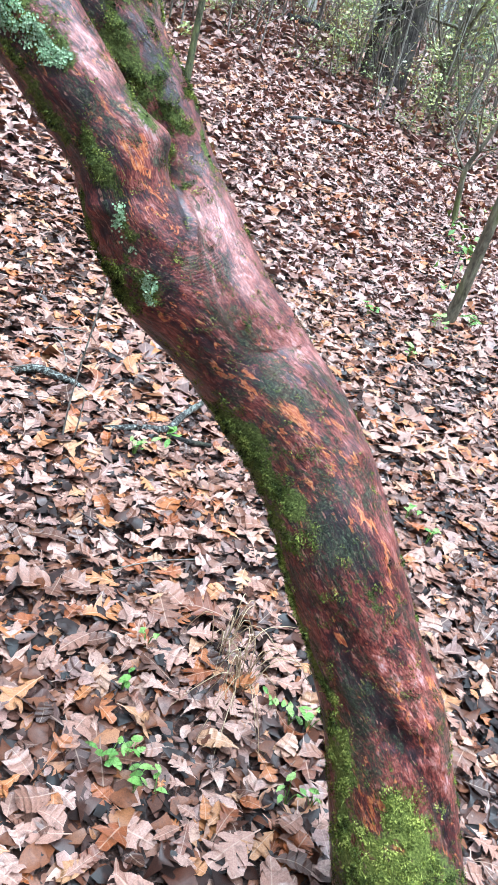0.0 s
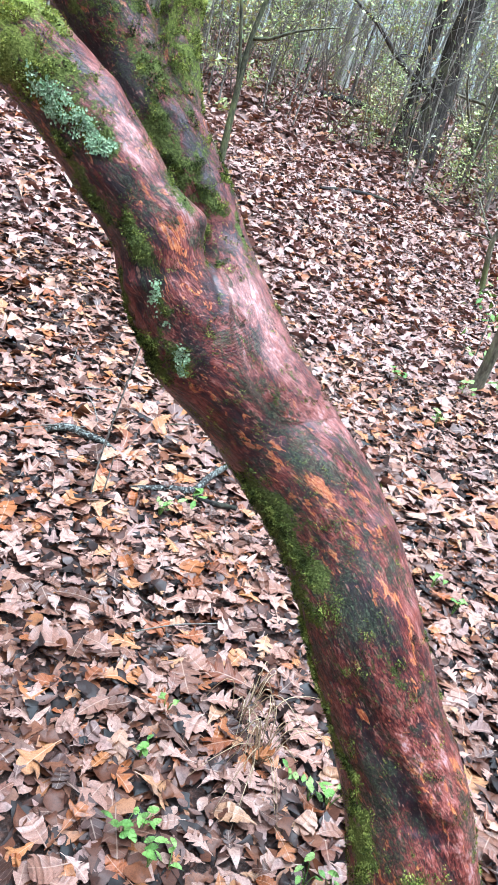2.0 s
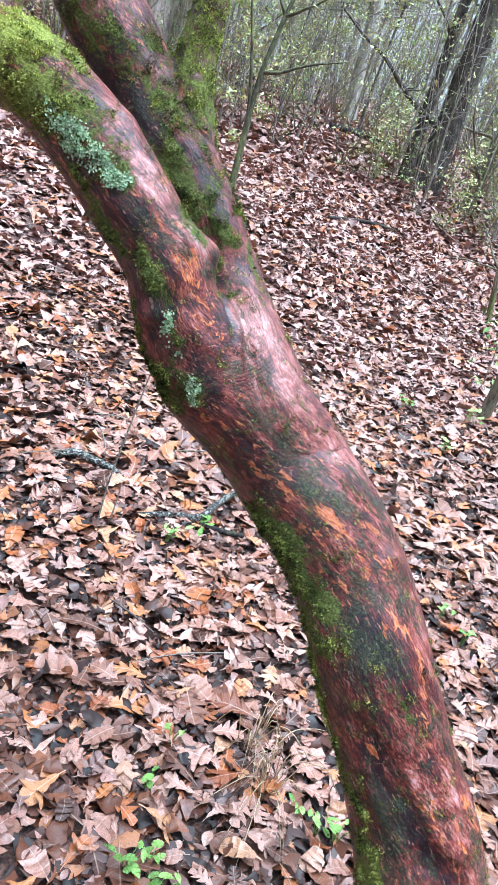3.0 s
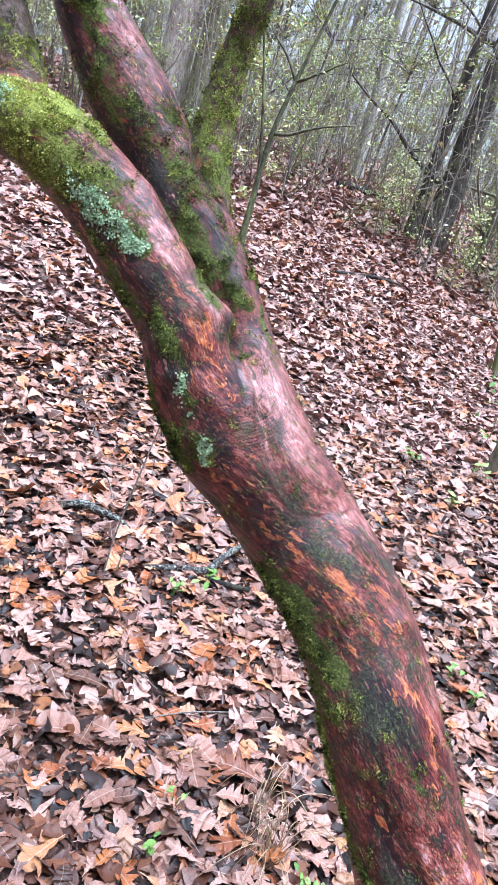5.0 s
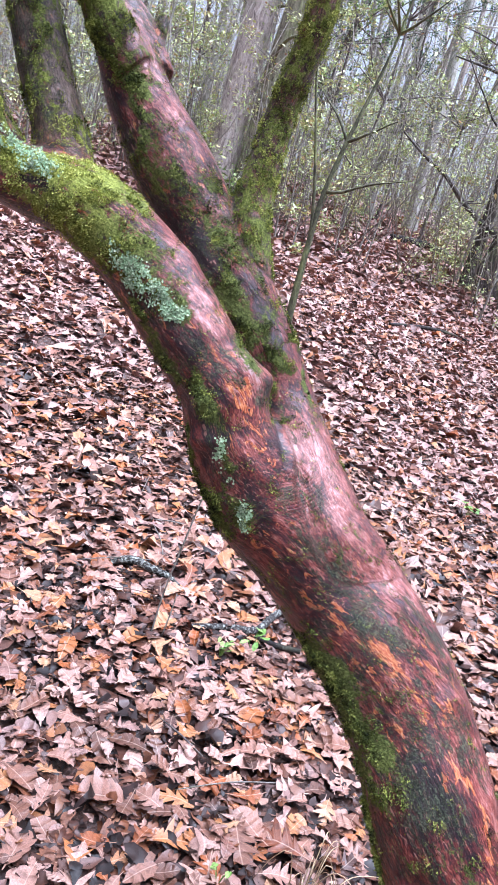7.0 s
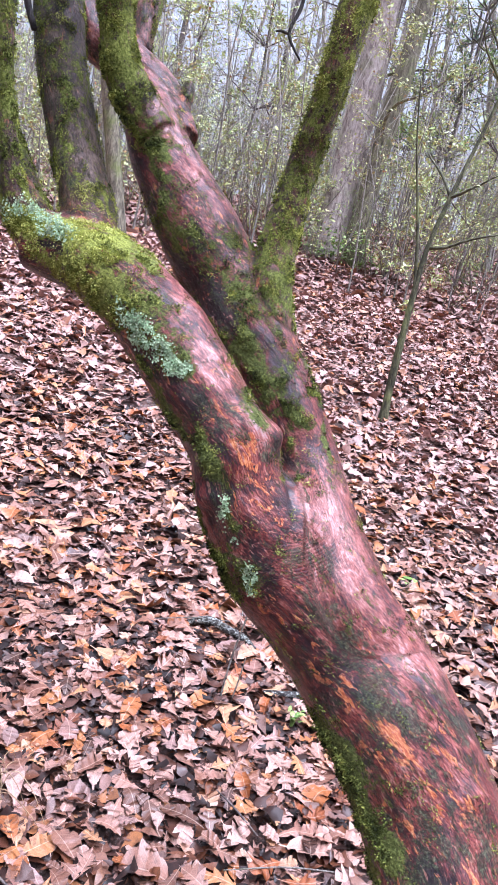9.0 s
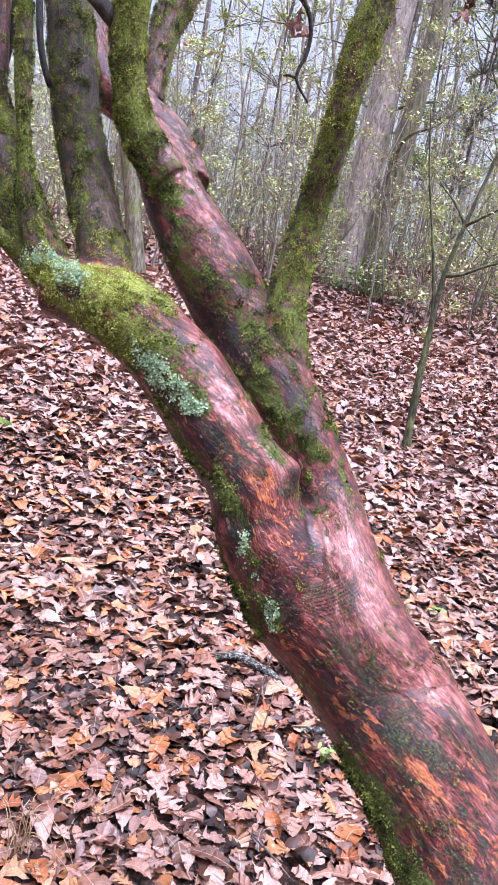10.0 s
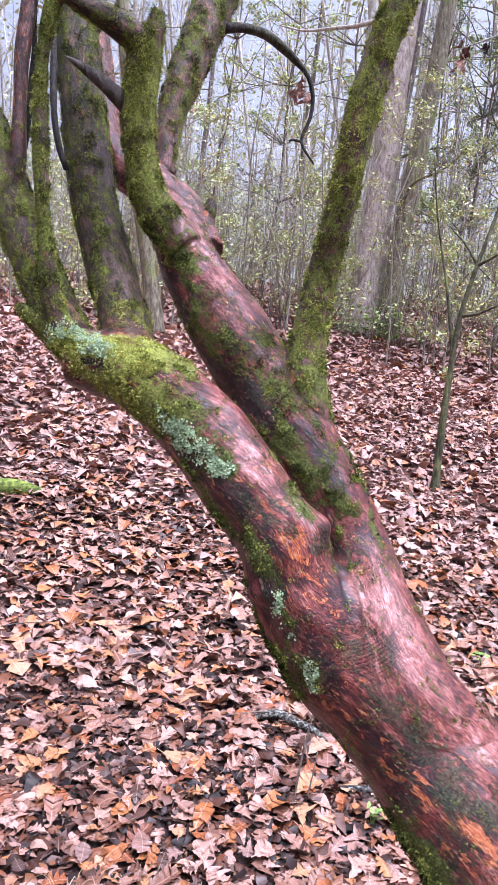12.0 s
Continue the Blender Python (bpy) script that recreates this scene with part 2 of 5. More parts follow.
def leaf_mat(name, stops, rough=0.32, wet=0.5, coat=0.0, veins=False):
    """Leaves: each one has a tone of its own, with blotches and veins."""
    m = Nodes(name)
    geo = m.add("NewGeometry")
    info = m.add("ObjectInfo")
    own = m.math("FRACT", m.math("ADD", geo.outputs["Random Per Island"], info.outputs["Random"]))
    colour = m.ramp(own, stops)
    co = m.add("TexCoord").outputs["Object"]
    blotch = m.noise(co, 34, 5, 0.65)
    colour = m.mix(m.math("MULTIPLY", m.step(blotch, 0.50, 0.66), 0.62), colour, m.mix(0.78, colour, (0.06, 0.022, 0.015)))
    grain = m.noise(co, 240, 4, 0.65)
    colour = m.mix(0.6, colour, m.ramp(grain, [(0.35, (0.45, 0.40, 0.38)), (0.62, (1.0, 1.0, 1.0))]), "MULTIPLY")
    height = m.math("MULTIPLY", grain, 0.6)
    if veins:
        split = m.add("SeparateXYZ")
        m.link(m.attr("blade").outputs["Vector"], split.inputs[0])
        across = m.math("ABSOLUTE", split.outputs[1])
        rib = m.math("SUBTRACT", 1.0, m.step(across, 0.006, 0.016))
        wave = m.math("SINE", m.math("MULTIPLY", m.math("SUBTRACT", split.outputs[0], m.math("MULTIPLY", across, 0.9)), 48.0))
        side = m.math("MULTIPLY", m.step(wave, 0.86, 0.98), 0.3)
        line = m.math("MAXIMUM", rib, side)
        colour = m.mix(m.math("MULTIPLY", line, 0.45), colour, m.mix(0.6, colour, (0.75, 0.55, 0.42)))
        height = m.math("ADD", height, m.math("MULTIPLY", line, -0.6))
    m.bump(height, 0.5, 0.002)
    if coat:
        m.link(m.math("MULTIPLY", m.step(m.math("FRACT", m.math("MULTIPLY", own, 7.3)), 0.35, 0.75), 2 * coat), m.bsdf.inputs["Coat Weight"])
    m.bsdf.inputs["Coat Roughness"].default_value = 0.2
    return m.done(colour, m.math("ADD", rough, m.math("MULTIPLY", blotch, 0.3)), wet)


BARK = bark_wet()
LITTER = leaf_mat("fallen_leaves", [(0.0, (0.045, 0.018, 0.012)), (0.08, (0.12, 0.046, 0.026)), (0.20, (0.25, 0.112, 0.072)), (0.34, (0.37, 0.194, 0.142)), (0.48, (0.44, 0.248, 0.190)), (0.60, (0.48, 0.295, 0.240)), (0.68, (0.46, 0.240, 0.120)), (0.76, (0.44, 0.170, 0.052)), (0.83, (0.33, 0.092, 0.022)), (0.89, (0.19, 0.058, 0.026)), (0.95, (0.34, 0.20, 0.170)), (1.0, (0.06, 0.026, 0.020))], 0.30, 0.45, 0.14, True)
LITTER_OLD = leaf_mat("rotting_leaves", [(0.0, (0.008, 0.005, 0.004)), (0.32, (0.026, 0.011, 0.008)), (0.56, (0.085, 0.030, 0.017)), (0.78, (0.20, 0.068, 0.026)), (0.92, (0.27, 0.135, 0.092)), (1.0, (0.10, 0.066, 0.060))], 0.34, 0.35, 0.05)
LITTER_SMALL = leaf_mat("small_fallen_leaves", [(0.0, (0.045, 0.019, 0.014)), (0.25, (0.16, 0.075, 0.054)), (0.5, (0.39, 0.225, 0.185)), (0.70, (0.46, 0.285, 0.215)), (0.84, (0.36, 0.140, 0.045)), (1.0, (0.10, 0.042, 0.030))], 0.28, 0.45, 0.12)
# lighter copy of the leaf colours: the far bank's sky-lit paleness is painted in
LITTER_FAR_BRIGHT = leaf_mat("far_brightened_leaves", [(0.0, (0.13, 0.056, 0.042)), (0.14, (0.29, 0.155, 0.122)), (0.35, (0.44, 0.262, 0.220)), (0.58, (0.51, 0.325, 0.288)), (0.72, (0.47, 0.275, 0.190)), (0.82, (0.40, 0.165, 0.066)), (0.90, (0.26, 0.098, 0.052)), (1.0, (0.46, 0.31, 0.285))], 0.34, 0.5, 0.1)
GREEN = leaf_mat("green_leaves", [(0.0, (0.13, 0.25, 0.045)), (0.5, (0.22, 0.38, 0.075)), (1.0, (0.36, 0.50, 0.14))], 0.4, 0.4)
SHRUB = leaf_mat("yellow_green_leaves", [(0.0, (0.36, 0.48, 0.19)), (0.35, (0.52, 0.62, 0.24)), (0.6, (0.70, 0.74, 0.26)), (0.8, (0.66, 0.72, 0.48)), (0.93, (0.58, 0.46, 0.18)), (1.0, (0.38, 0.17, 0.08))], 0.5, 0.3)
PINE_NEEDLES = leaf_mat("evergreen_leaves", [(0.0, (0.07, 0.13, 0.08)), (1.0, (0.17, 0.25, 0.16))], 0.5, 0.3)
def moss_mat():
    """Moss leaves, each clump of its own yellow or darker green."""
    m = Nodes("moss")
    co = m.add("TexCoord").outputs["Object"]
    own = m.math("ADD", m.math("MULTIPLY", m.add("NewGeometry").outputs["Random Per Island"], 0.22), m.math("SUBTRACT", m.math("MULTIPLY", m.noise(co, 30, 7, 0.85), 2.6), 0.86))
    own = m.math("ADD", own, m.math("MULTIPLY", m.math("SUBTRACT", m.attr("lush").outputs["Fac"], 0.36), 0.36))
    colour = m.ramp(own, [(0.26, (0.016, 0.020, 0.007)), (0.42, (0.090, 0.110, 0.026)), (0.58, (0.24, 0.27, 0.055)), (0.76, (0.50, 0.52, 0.11)), (1.0, (0.70, 0.70, 0.26))])
    return m.done(colour, 0.8, 0.12)


MOSS = moss_mat()
LOG_MOSS = bark_plain("moss_on_dead_wood", (0.020, 0.026, 0.008), (0.10, 0.14, 0.020), (0.30, 0.36, 0.06), 0.2, 30.0, 1.0)
LICHEN = leaf_mat("lichen", [(0.0, (0.34, 0.50, 0.28)), (0.6, (0.52, 0.70, 0.43)), (1.0, (0.72, 0.82, 0.56))], 0.85, 0.1)
# grey bark, paled further so that its colour carries the distance haze
BARK_FOREST = bark_plain("hazy_grey_bark", (0.18, 0.165, 0.145), (0.40, 0.37, 0.335), (0.60, 0.57, 0.53), 0.5)
BARK_PALE = bark_plain("pale_pine_bark", (0.13, 0.10, 0.09), (0.34, 0.28, 0.25), (0.52, 0.46, 0.42), 0.55, 20.0, 0.3)
BARK_DARK = bark_plain("dark_forest_bark", (0.045, 0.034, 0.032), (0.13, 0.105, 0.098), (0.28, 0.24, 0.225), 0.5)
BARK_DEEP = bark_plain("deep_brown_bark", (0.018, 0.014, 0.012), (0.060, 0.049, 0.042), (0.16, 0.135, 0.12), 0.35)
BARK_BLACK = bark_plain("black_dead_wood", (0.006, 0.005, 0.005), (0.02, 0.015, 0.014), (0.055, 0.045, 0.04), 0.25, 40.0)
SAPLING_BARK = bark_plain("dark_mossy_bark", (0.020, 0.018, 0.010), (0.062, 0.060, 0.030), (0.15, 0.15, 0.075), 0.9, 24.0)
BARK_MOSSY = bark_plain("mossy_sapling_bark", (0.05, 0.042, 0.03), (0.15, 0.13, 0.09), (0.28, 0.26, 0.18), 0.9, 20.0)
TWIG = bark_plain("grey_twig_bark", (0.10, 0.088, 0.075), (0.24, 0.215, 0.185), (0.42, 0.39, 0.35), 0.4, 60.0)
LICHEN_STICK = bark_plain("lichened_dead_wood", (0.012, 0.009, 0.008), (0.050, 0.042, 0.038), (0.50, 0.52, 0.47), 0.2, 75.0, 0.9)


def soil_mat():
    """Black leaf mould round the tree; farther off a bed of matted leaves."""
    m = Nodes("wet_leaf_mould")
    co = m.add("TexCoord").outputs["Object"]
    big, small = m.noise(co, 1.3, 5, 0.6), m.noise(co, 24, 6, 0.7)
    cell = m.add("TexVoronoi")
    m.link(co, cell.inputs["Vector"])
    cell.inputs["Scale"].default_value = 13
    tone = m.math("FRACT", m.math("MULTIPLY", cell.outputs["Color"], 3.7))
    colour = m.ramp(tone, [(0.0, (0.04, 0.022, 0.018)), (0.4, (0.16, 0.082, 0.064)), (0.7, (0.34, 0.20, 0.165)), (1.0, (0.50, 0.34, 0.28))])
    colour = m.mix(m.step(m.math("ADD", small, m.math("MULTIPLY", m.math("SUBTRACT", big, 0.5), 0.4)), 0.5, 0.38), colour, (0.018, 0.011, 0.010))
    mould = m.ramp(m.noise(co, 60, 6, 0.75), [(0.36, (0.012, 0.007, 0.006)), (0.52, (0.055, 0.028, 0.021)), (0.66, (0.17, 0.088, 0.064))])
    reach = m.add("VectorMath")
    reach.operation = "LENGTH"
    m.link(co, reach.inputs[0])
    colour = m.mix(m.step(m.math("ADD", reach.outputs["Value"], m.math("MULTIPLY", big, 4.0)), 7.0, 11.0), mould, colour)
    m.bump(m.math("ADD", small, cell.outputs["Distance"]), 0.9, 0.03)
    return m.done(colour, 0.35, 0.5)


SOIL = soil_mat()


# ---- ground: level by the tree, then a bank that climbs away ----
def soft(v, k):
    return np.log1p(np.exp(np.clip(v * k, -40, 40))) / k


def ground_height(x, y):
    x, y = np.asarray(x, float), np.asarray(y, float)
    rise = soft((y - x) * 0.7071 - 5.0, 1.6)
    z = -0.12 - 0.12 * np.exp(-((x - 0.5) ** 2 + (y - 6) ** 2) / 9) + 0.3 * rise / (1 + rise / 20) + 0.04 * soft(y - 10, 0.8)
    return z + 0.018 * np.sin(2.1 * x + 0.7) * np.cos(1.7 * y) + 0.01 * np.sin(5.3 * x - 2.2 * y)


def build_ground():
    axis = np.sign(np.linspace(-1, 1, 181)) * (np.abs(np.linspace(-1, 1, 181)) ** 2.6) * 400
    gx, gy = np.meshgrid(axis, axis + 4, indexing="ij")
    verts = np.stack([gx, gy, ground_height(gx, gy)], -1).reshape(-1, 3)
    n = len(axis)
    i, j = np.meshgrid(np.arange(n - 1), np.arange(n - 1), indexing="ij")
    quads = np.stack([i * n + j, (i + 1) * n + j, (i + 1) * n + j + 1, i * n + j + 1], -1).reshape(-1, 4)
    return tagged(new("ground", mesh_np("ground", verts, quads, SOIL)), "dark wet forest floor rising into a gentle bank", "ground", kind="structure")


ground = build_ground()

# ---- leaves: outlines as half-widths along the midrib ----
STATIONS = np.array([0, 0.16, 0.23, 0.33, 0.40, 0.54, 0.60, 0.73, 0.79, 0.92, 1.0])
OUTLINES = np.array([
    [0.010, 0.012, 0.07, 0.17, 0.075, 0.32, 0.085, 0.33, 0.11, 0.14, 0.004],
    [0.010, 0.012, 0.05, 0.11, 0.060, 0.19, 0.080, 0.34, 0.15, 0.12, 0.004],
    [0.010, 0.020, 0.13, 0.21, 0.190, 0.28, 0.240, 0.31, 0.23, 0.16, 0.010],
    [0.010, 0.012, 0.12, 0.20, 0.230, 0.25, 0.240, 0.19, 0.15, 0.06, 0.004],
    [0.010, 0.012, 0.06, 0.10, 0.070, 0.15, 0.100, 0.39, 0.22, 0.15, 0.004],
    [0.010, 0.012, 0.05, 0.15, 0.060, 0.27, 0.065, 0.25, 0.08, 0.13, 0.004],
    [0.010, 0.050, 0.12, 0.18, 0.220, 0.26, 0.290, 0.30, 0.27, 0.19, 0.020],
])
SWEEP = np.array([0, 0, 0, 0.08, 0, 0.11, 0, 0.13, 0, 0.06, 0])


def between(rows, share):
    """Adds a station between every two: lobes swell, the bays between them stay narrow."""
    a, b = rows[..., :-1], rows[..., 1:]
    out = np.empty(rows.shape[:-1] + (2 * rows.shape[-1] - 1,))
    out[..., ::2] = rows
    out[..., 1::2] = np.minimum(a, b) + np.abs(b - a) * share
    return out


STATIONS, OUTLINES, SWEEP = between(STATIONS, 0.5), between(OUTLINES, 0.70), between(SWEEP, 0.62)


def leaves(place, size, tilt, curl, kinds=7, stations=None, g=rng, crease=1.0):
    """Verts and quads of many leaves lying at the given places: (n, 3), (n,), (n,), (n,)."""
    n = len(place)
    pick = np.arange(21) if stations is None else 2 * np.array(stations)
    s, k = STATIONS[pick], len(pick)
    w = OUTLINES[np.array(kinds)[g.integers(0, len(kinds), n)] if isinstance(kinds, tuple) else g.integers(0, kinds, n) if kinds > 1 else np.full(n, 3)][:, pick] * g.uniform(0.75, 1.15, (n, 1))
    skew = g.normal(0, 0.13, (n, 1)) + g.normal(0, 0.05, (n, k))
    v = np.zeros((n, k, 3, 3))
    v[..., 0] = s[None, :, None]
    v[:, :, 0, 0] += SWEEP[pick]
    v[:, :, 2, 0] += SWEEP[pick] * g.uniform(0.3, 1.2, (n, 1))
    v[:, :, 0, 1], v[:, :, 2, 1] = w * (1 + skew), -w * (1 - skew)
    v[..., 1] += (0.03 * np.sin(3 * s + g.uniform(0, 6, (n, 1))) + g.normal(0, 0.10, (n, 1)) * s**2)[:, :, None]
    fold, arch, twist = crease * g.normal(0.2, 0.28, (n, 1)), curl[:, None] * g.normal(0.1, 0.6, (n, 1)), crease * g.normal(0, 0.3, (n, 1))
    lift = g.normal(0, 0.04, (n, k, 2)) * curl[:, None, None]
    for side, sign, col in ((0, 1, 0), (2, -1, 1)):
        v[:, :, side, 2] += np.abs(w) * (fold + sign * twist * (s - 0.4)) + lift[:, :, col] * (w > 0.09)
    v[..., 2] += (arch * (np.sin(math.pi * s) - 0.5))[:, :, None] * 0.35
    blade = v * (1, 1, 0)
    blade[..., 1] -= blade[:, :, 1:2, 1]
    v[..., 0] -= 0.5
    v *= size[:, None, None, None]
    yaw, tip, way = g.uniform(0, 6.283, n), tilt, g.uniform(0, 6.283, n)
    cy, sy = np.cos(yaw)[:, None, None], np.sin(yaw)[:, None, None]
    x, y, z = v[..., 0] * cy - v[..., 1] * sy, v[..., 0] * sy + v[..., 1] * cy, v[..., 2]
    ca, sa, ct, st = (f(a)[:, None, None] for f, a in ((np.cos, way), (np.sin, way), (np.cos, tip), (np.sin, tip)))
    p, q = x * ca + y * sa, -x * sa + y * ca
    p, z = p * ct + z * st, -p * st + z * ct
    x, y = p * ca - q * sa, p * sa + q * ca
    verts = np.stack([x, y, z], -1) + place[:, None, None]
    base = (np.arange(n) * k * 3)[:, None, None]
    i = np.arange(k - 1)[:, None] * 3
    left, right = i + np.array([0, 1, 4, 3]), i + np.array([1, 2, 5, 4])
    quads = (np.concatenate([left, right])[None] + base).reshape(-1, 4)
    return verts.reshape(-1, 3), quads, blade.reshape(-1, 3)


SPAN = 1.30


def wedge(near, far, per_m2, g=rng):
    """Places on the ground in the part of the woods that opens ahead."""
    n = int(SPAN * (far**2 - near**2) / 2 * per_m2)
    d = np.sqrt(g.uniform(near**2, far**2, n))
    a = g.uniform(-0.34, -0.34 + SPAN, n)
    return 0.3 - d * np.sin(a), d * np.cos(a) - 2.0


def litter(name, near, far, per_m2, stations, low, high, material, mean=0.115, tip=0.17, crease=1.0, kinds=7, small=0.45):
    x, y = wedge(near, far, per_m2)
    # the leaves lie in drifts
    drift = np.sin(3.1 * x + 1.3 * y + 2 * np.sin(0.9 * y)) * np.sin(2.3 * y - 1.1 * x + 1.7 * np.sin(1.4 * x))
    keep = rng.random(len(x)) < 0.92 + 0.2 * drift
    x, y = x[keep], y[keep]
    n = len(x)
    z = ground_height(x, y) + rng.uniform(low, high, n)
    size = np.clip(rng.normal(mean, 0.3 * mean, n), 0.4 * mean, 1.7 * mean)
    tiny = rng.random(n) < small
    size[tiny] *= rng.uniform(0.35, 0.7, tiny.sum())
    tilt = np.abs(rng.normal(0, tip, n))
    v, q, blade = leaves(np.stack([x, y, z], 1), size, tilt, np.full(n, 0.8 * crease), kinds, stations, rng, crease)
    return child(name, mesh_np(name, v, q, material, True, blade), ground, "wet brown oak leaves lying thick on the ground", "stuff")


COARSE, FAINT, BARE = (0, 3, 4, 5, 6, 7, 10), (0, 3, 5, 7, 10), (0, 5, 10)
SMALL_KINDS, LOBED_KINDS = (3, 6, 3, 2), (0, 1, 4, 5, 0, 2)
litter("leaf_litter", 2.3, 5.2, 950, FAINT, 0.0, 0.022, LITTER_OLD, 0.074, 0.24, 0.8)
litter("leaf_litter", 2.3, 5.2, 420, FAINT, 0.010, 0.032, LITTER_SMALL, 0.056, 0.20, 0.7, SMALL_KINDS, 0.4)
litter("leaf_litter", 2.3, 5.2, 300, COARSE, 0.016, 0.036, LITTER_OLD, 0.075, 0.28, 0.9)
litter("leaf_litter", 2.3, 5.2, 350, None, 0.012, 0.042, LITTER, 0.102, 0.14, 0.65, 7, 0.3)
litter("leaf_litter", 5.2, 8.0, 300, COARSE, 0.0, 0.030, LITTER_OLD, 0.105, 0.28, 0.9)
litter("leaf_litter", 5.2, 8.0, 260, FAINT, 0.010, 0.040, LITTER_SMALL, 0.066, 0.26, 0.9, SMALL_KINDS, 0.3)
litter("leaf_litter", 5.2, 8.0, 370, COARSE, 0.014, 0.048, LITTER, 0.120, 0.26, 0.95, LOBED_KINDS, 0.25)
litter("leaf_litter", 8.0, 14.0, 120, FAINT, 0.0, 0.03, LITTER, 0.135, 0.28, 0.9)
litter("leaf_litter", 8.0, 14.0, 330, COARSE, 0.01, 0.055, LITTER_FAR_BRIGHT, 0.140, 0.36, 1.0, LOBED_KINDS, 0.3)
litter("leaf_litter", 14.0, 26.0, 165, (0, 5, 7, 10), 0.005, 0.04, LITTER_FAR_BRIGHT, 0.185, 0.40, 1.0, 7, 0.3)
litter("leaf_litter", 26.0, 48.0, 26, BARE, 0.01, 0.05, LITTER_FAR_BRIGHT, 0.24, 0.2, 0.7)

# ---- the leaning tree in front ----
TRUNK = [(0.761, 0.753, -0.418, 0.207), (0.686, 0.822, -0.246, 0.159), (0.615, 0.891, -0.072, 0.133), (0.534, 0.959, 0.097, 0.134), (0.473, 1.016, 0.24, 0.126), (0.413, 1.079, 0.374, 0.123), (0.328, 1.125, 0.499, 0.113), (0.23, 1.172, 0.65, 0.114), (0.148, 1.243, 0.755, 0.116), (0.049, 1.294, 0.85, 0.119), (-0.043, 1.333, 0.912, 0.116), (-0.135, 1.351, 0.979, 0.117), (-0.238, 1.369, 1.041, 0.119), (-0.329, 1.33, 1.143, 0.09), (-0.363, 1.332, 1.212, 0.084), (-0.409, 1.332, 1.26, 0.079), (-0.458, 1.329, 1.308, 0.081), (-0.553, 1.334, 1.391, 0.08), (-0.674, 1.33, 1.469, 0.076), (-0.766, 1.346, 1.493, 0.073), (-0.881, 1.327, 1.509, 0.065)]
RIGHT_STEM = [(0.1, 1.275, 0.79, 0.085), (-0.002, 1.328, 0.912, 0.096), (-0.098, 1.335, 1.0, 0.091), (-0.187, 1.386, 1.111, 0.072), (-0.263, 1.476, 1.19, 0.066), (-0.351, 1.493, 1.298, 0.07), (-0.452, 1.517, 1.396, 0.084), (-0.547, 1.548, 1.486, 0.085), (-0.644, 1.54, 1.596, 0.085), (-0.748, 1.536, 1.718, 0.069), (-0.806, 1.545, 1.795, 0.058), (-0.86, 1.57, 1.855, 0.044), (-0.92, 1.605, 1.905, 0.035)]
LIMB_R1A = [(-0.755, 1.504, 1.767, 0.042), (-0.826, 1.481, 1.846, 0.043), (-0.851, 1.46, 1.914, 0.036), (-0.865, 1.452, 1.995, 0.035), (-0.872, 1.452, 2.077, 0.036), (-0.873, 1.455, 2.158, 0.037), (-0.88, 1.462, 2.206, 0.041)]
LIMB_R1A_FORK = [(-0.874, 1.448, 2.172, 0.029), (-0.896, 1.42, 2.197, 0.032), (-0.919, 1.383, 2.212, 0.027), (-0.945, 1.342, 2.222, 0.023), (-0.973, 1.305, 2.239, 0.02)]
LIMB_R1A_STUB = [(-0.859, 1.448, 2.165, 0.023), (-0.854, 1.456, 2.207, 0.022), (-0.844, 1.459, 2.249, 0.014)]
LIMB_R1B = [(-0.738, 1.56, 1.764, 0.043), (-0.828, 1.601, 1.857, 0.047), (-0.914, 1.611, 1.911, 0.048), (-1.019, 1.608, 1.957, 0.047), (-1.078, 1.606, 2.032, 0.042), (-1.131, 1.619, 2.159, 0.04), (-1.183, 1.637, 2.304, 0.038), (-1.222, 1.636, 2.441, 0.036)]
LIMB_R1C = [(-0.933, 1.642, 1.958, 0.027), (-0.977, 1.711, 2.112, 0.036), (-0.988, 1.769, 2.227, 0.045), (-0.992, 1.838, 2.35, 0.05), (-1, 1.897, 2.473, 0.058), (-0.996, 1.944, 2.593, 0.06)]
DEAD_D1 = [(-0.957, 1.885, 2.393, 0.019), (-0.926, 1.935, 2.41, 0.017), (-0.886, 1.991, 2.411, 0.017), (-0.85, 2.03, 2.388, 0.017), (-0.817, 2.061, 2.36, 0.013), (-0.786, 2.078, 2.326, 0.009), (-0.769, 2.089, 2.276, 0.008), (-0.77, 2.089, 2.215, 0.007), (-0.781, 2.071, 2.147, 0.006), (-0.738, 2.08, 2.087, 0.003)]
DEAD_D2 = [(-0.885, 1.456, 2.037, 0.02), (-0.904, 1.425, 2.06, 0.019), (-0.919, 1.394, 2.08, 0.016), (-0.943, 1.37, 2.099, 0.013), (-0.96, 1.344, 2.111, 0.007), (-0.979, 1.331, 2.121, 0.002)]
STUB_R = [(-0.797, 1.545, 1.79, 0.022), (-0.777, 1.578, 1.828, 0.021), (-0.764, 1.598, 1.864, 0.017), (-0.766, 1.604, 1.896, 0.008)]
LIMB_R2 = [(-0.364, 1.5, 1.306, 0.033), (-0.404, 1.515, 1.398, 0.042), (-0.448, 1.536, 1.492, 0.048), (-0.467, 1.568, 1.586, 0.041), (-0.466, 1.607, 1.733, 0.034), (-0.446, 1.598, 1.837, 0.031), (-0.427, 1.588, 1.938, 0.032), (-0.417, 1.6, 2.053, 0.036), (-0.403, 1.615, 2.165, 0.032), (-0.382, 1.633, 2.269, 0.032), (-0.36, 1.649, 2.368, 0.031)]
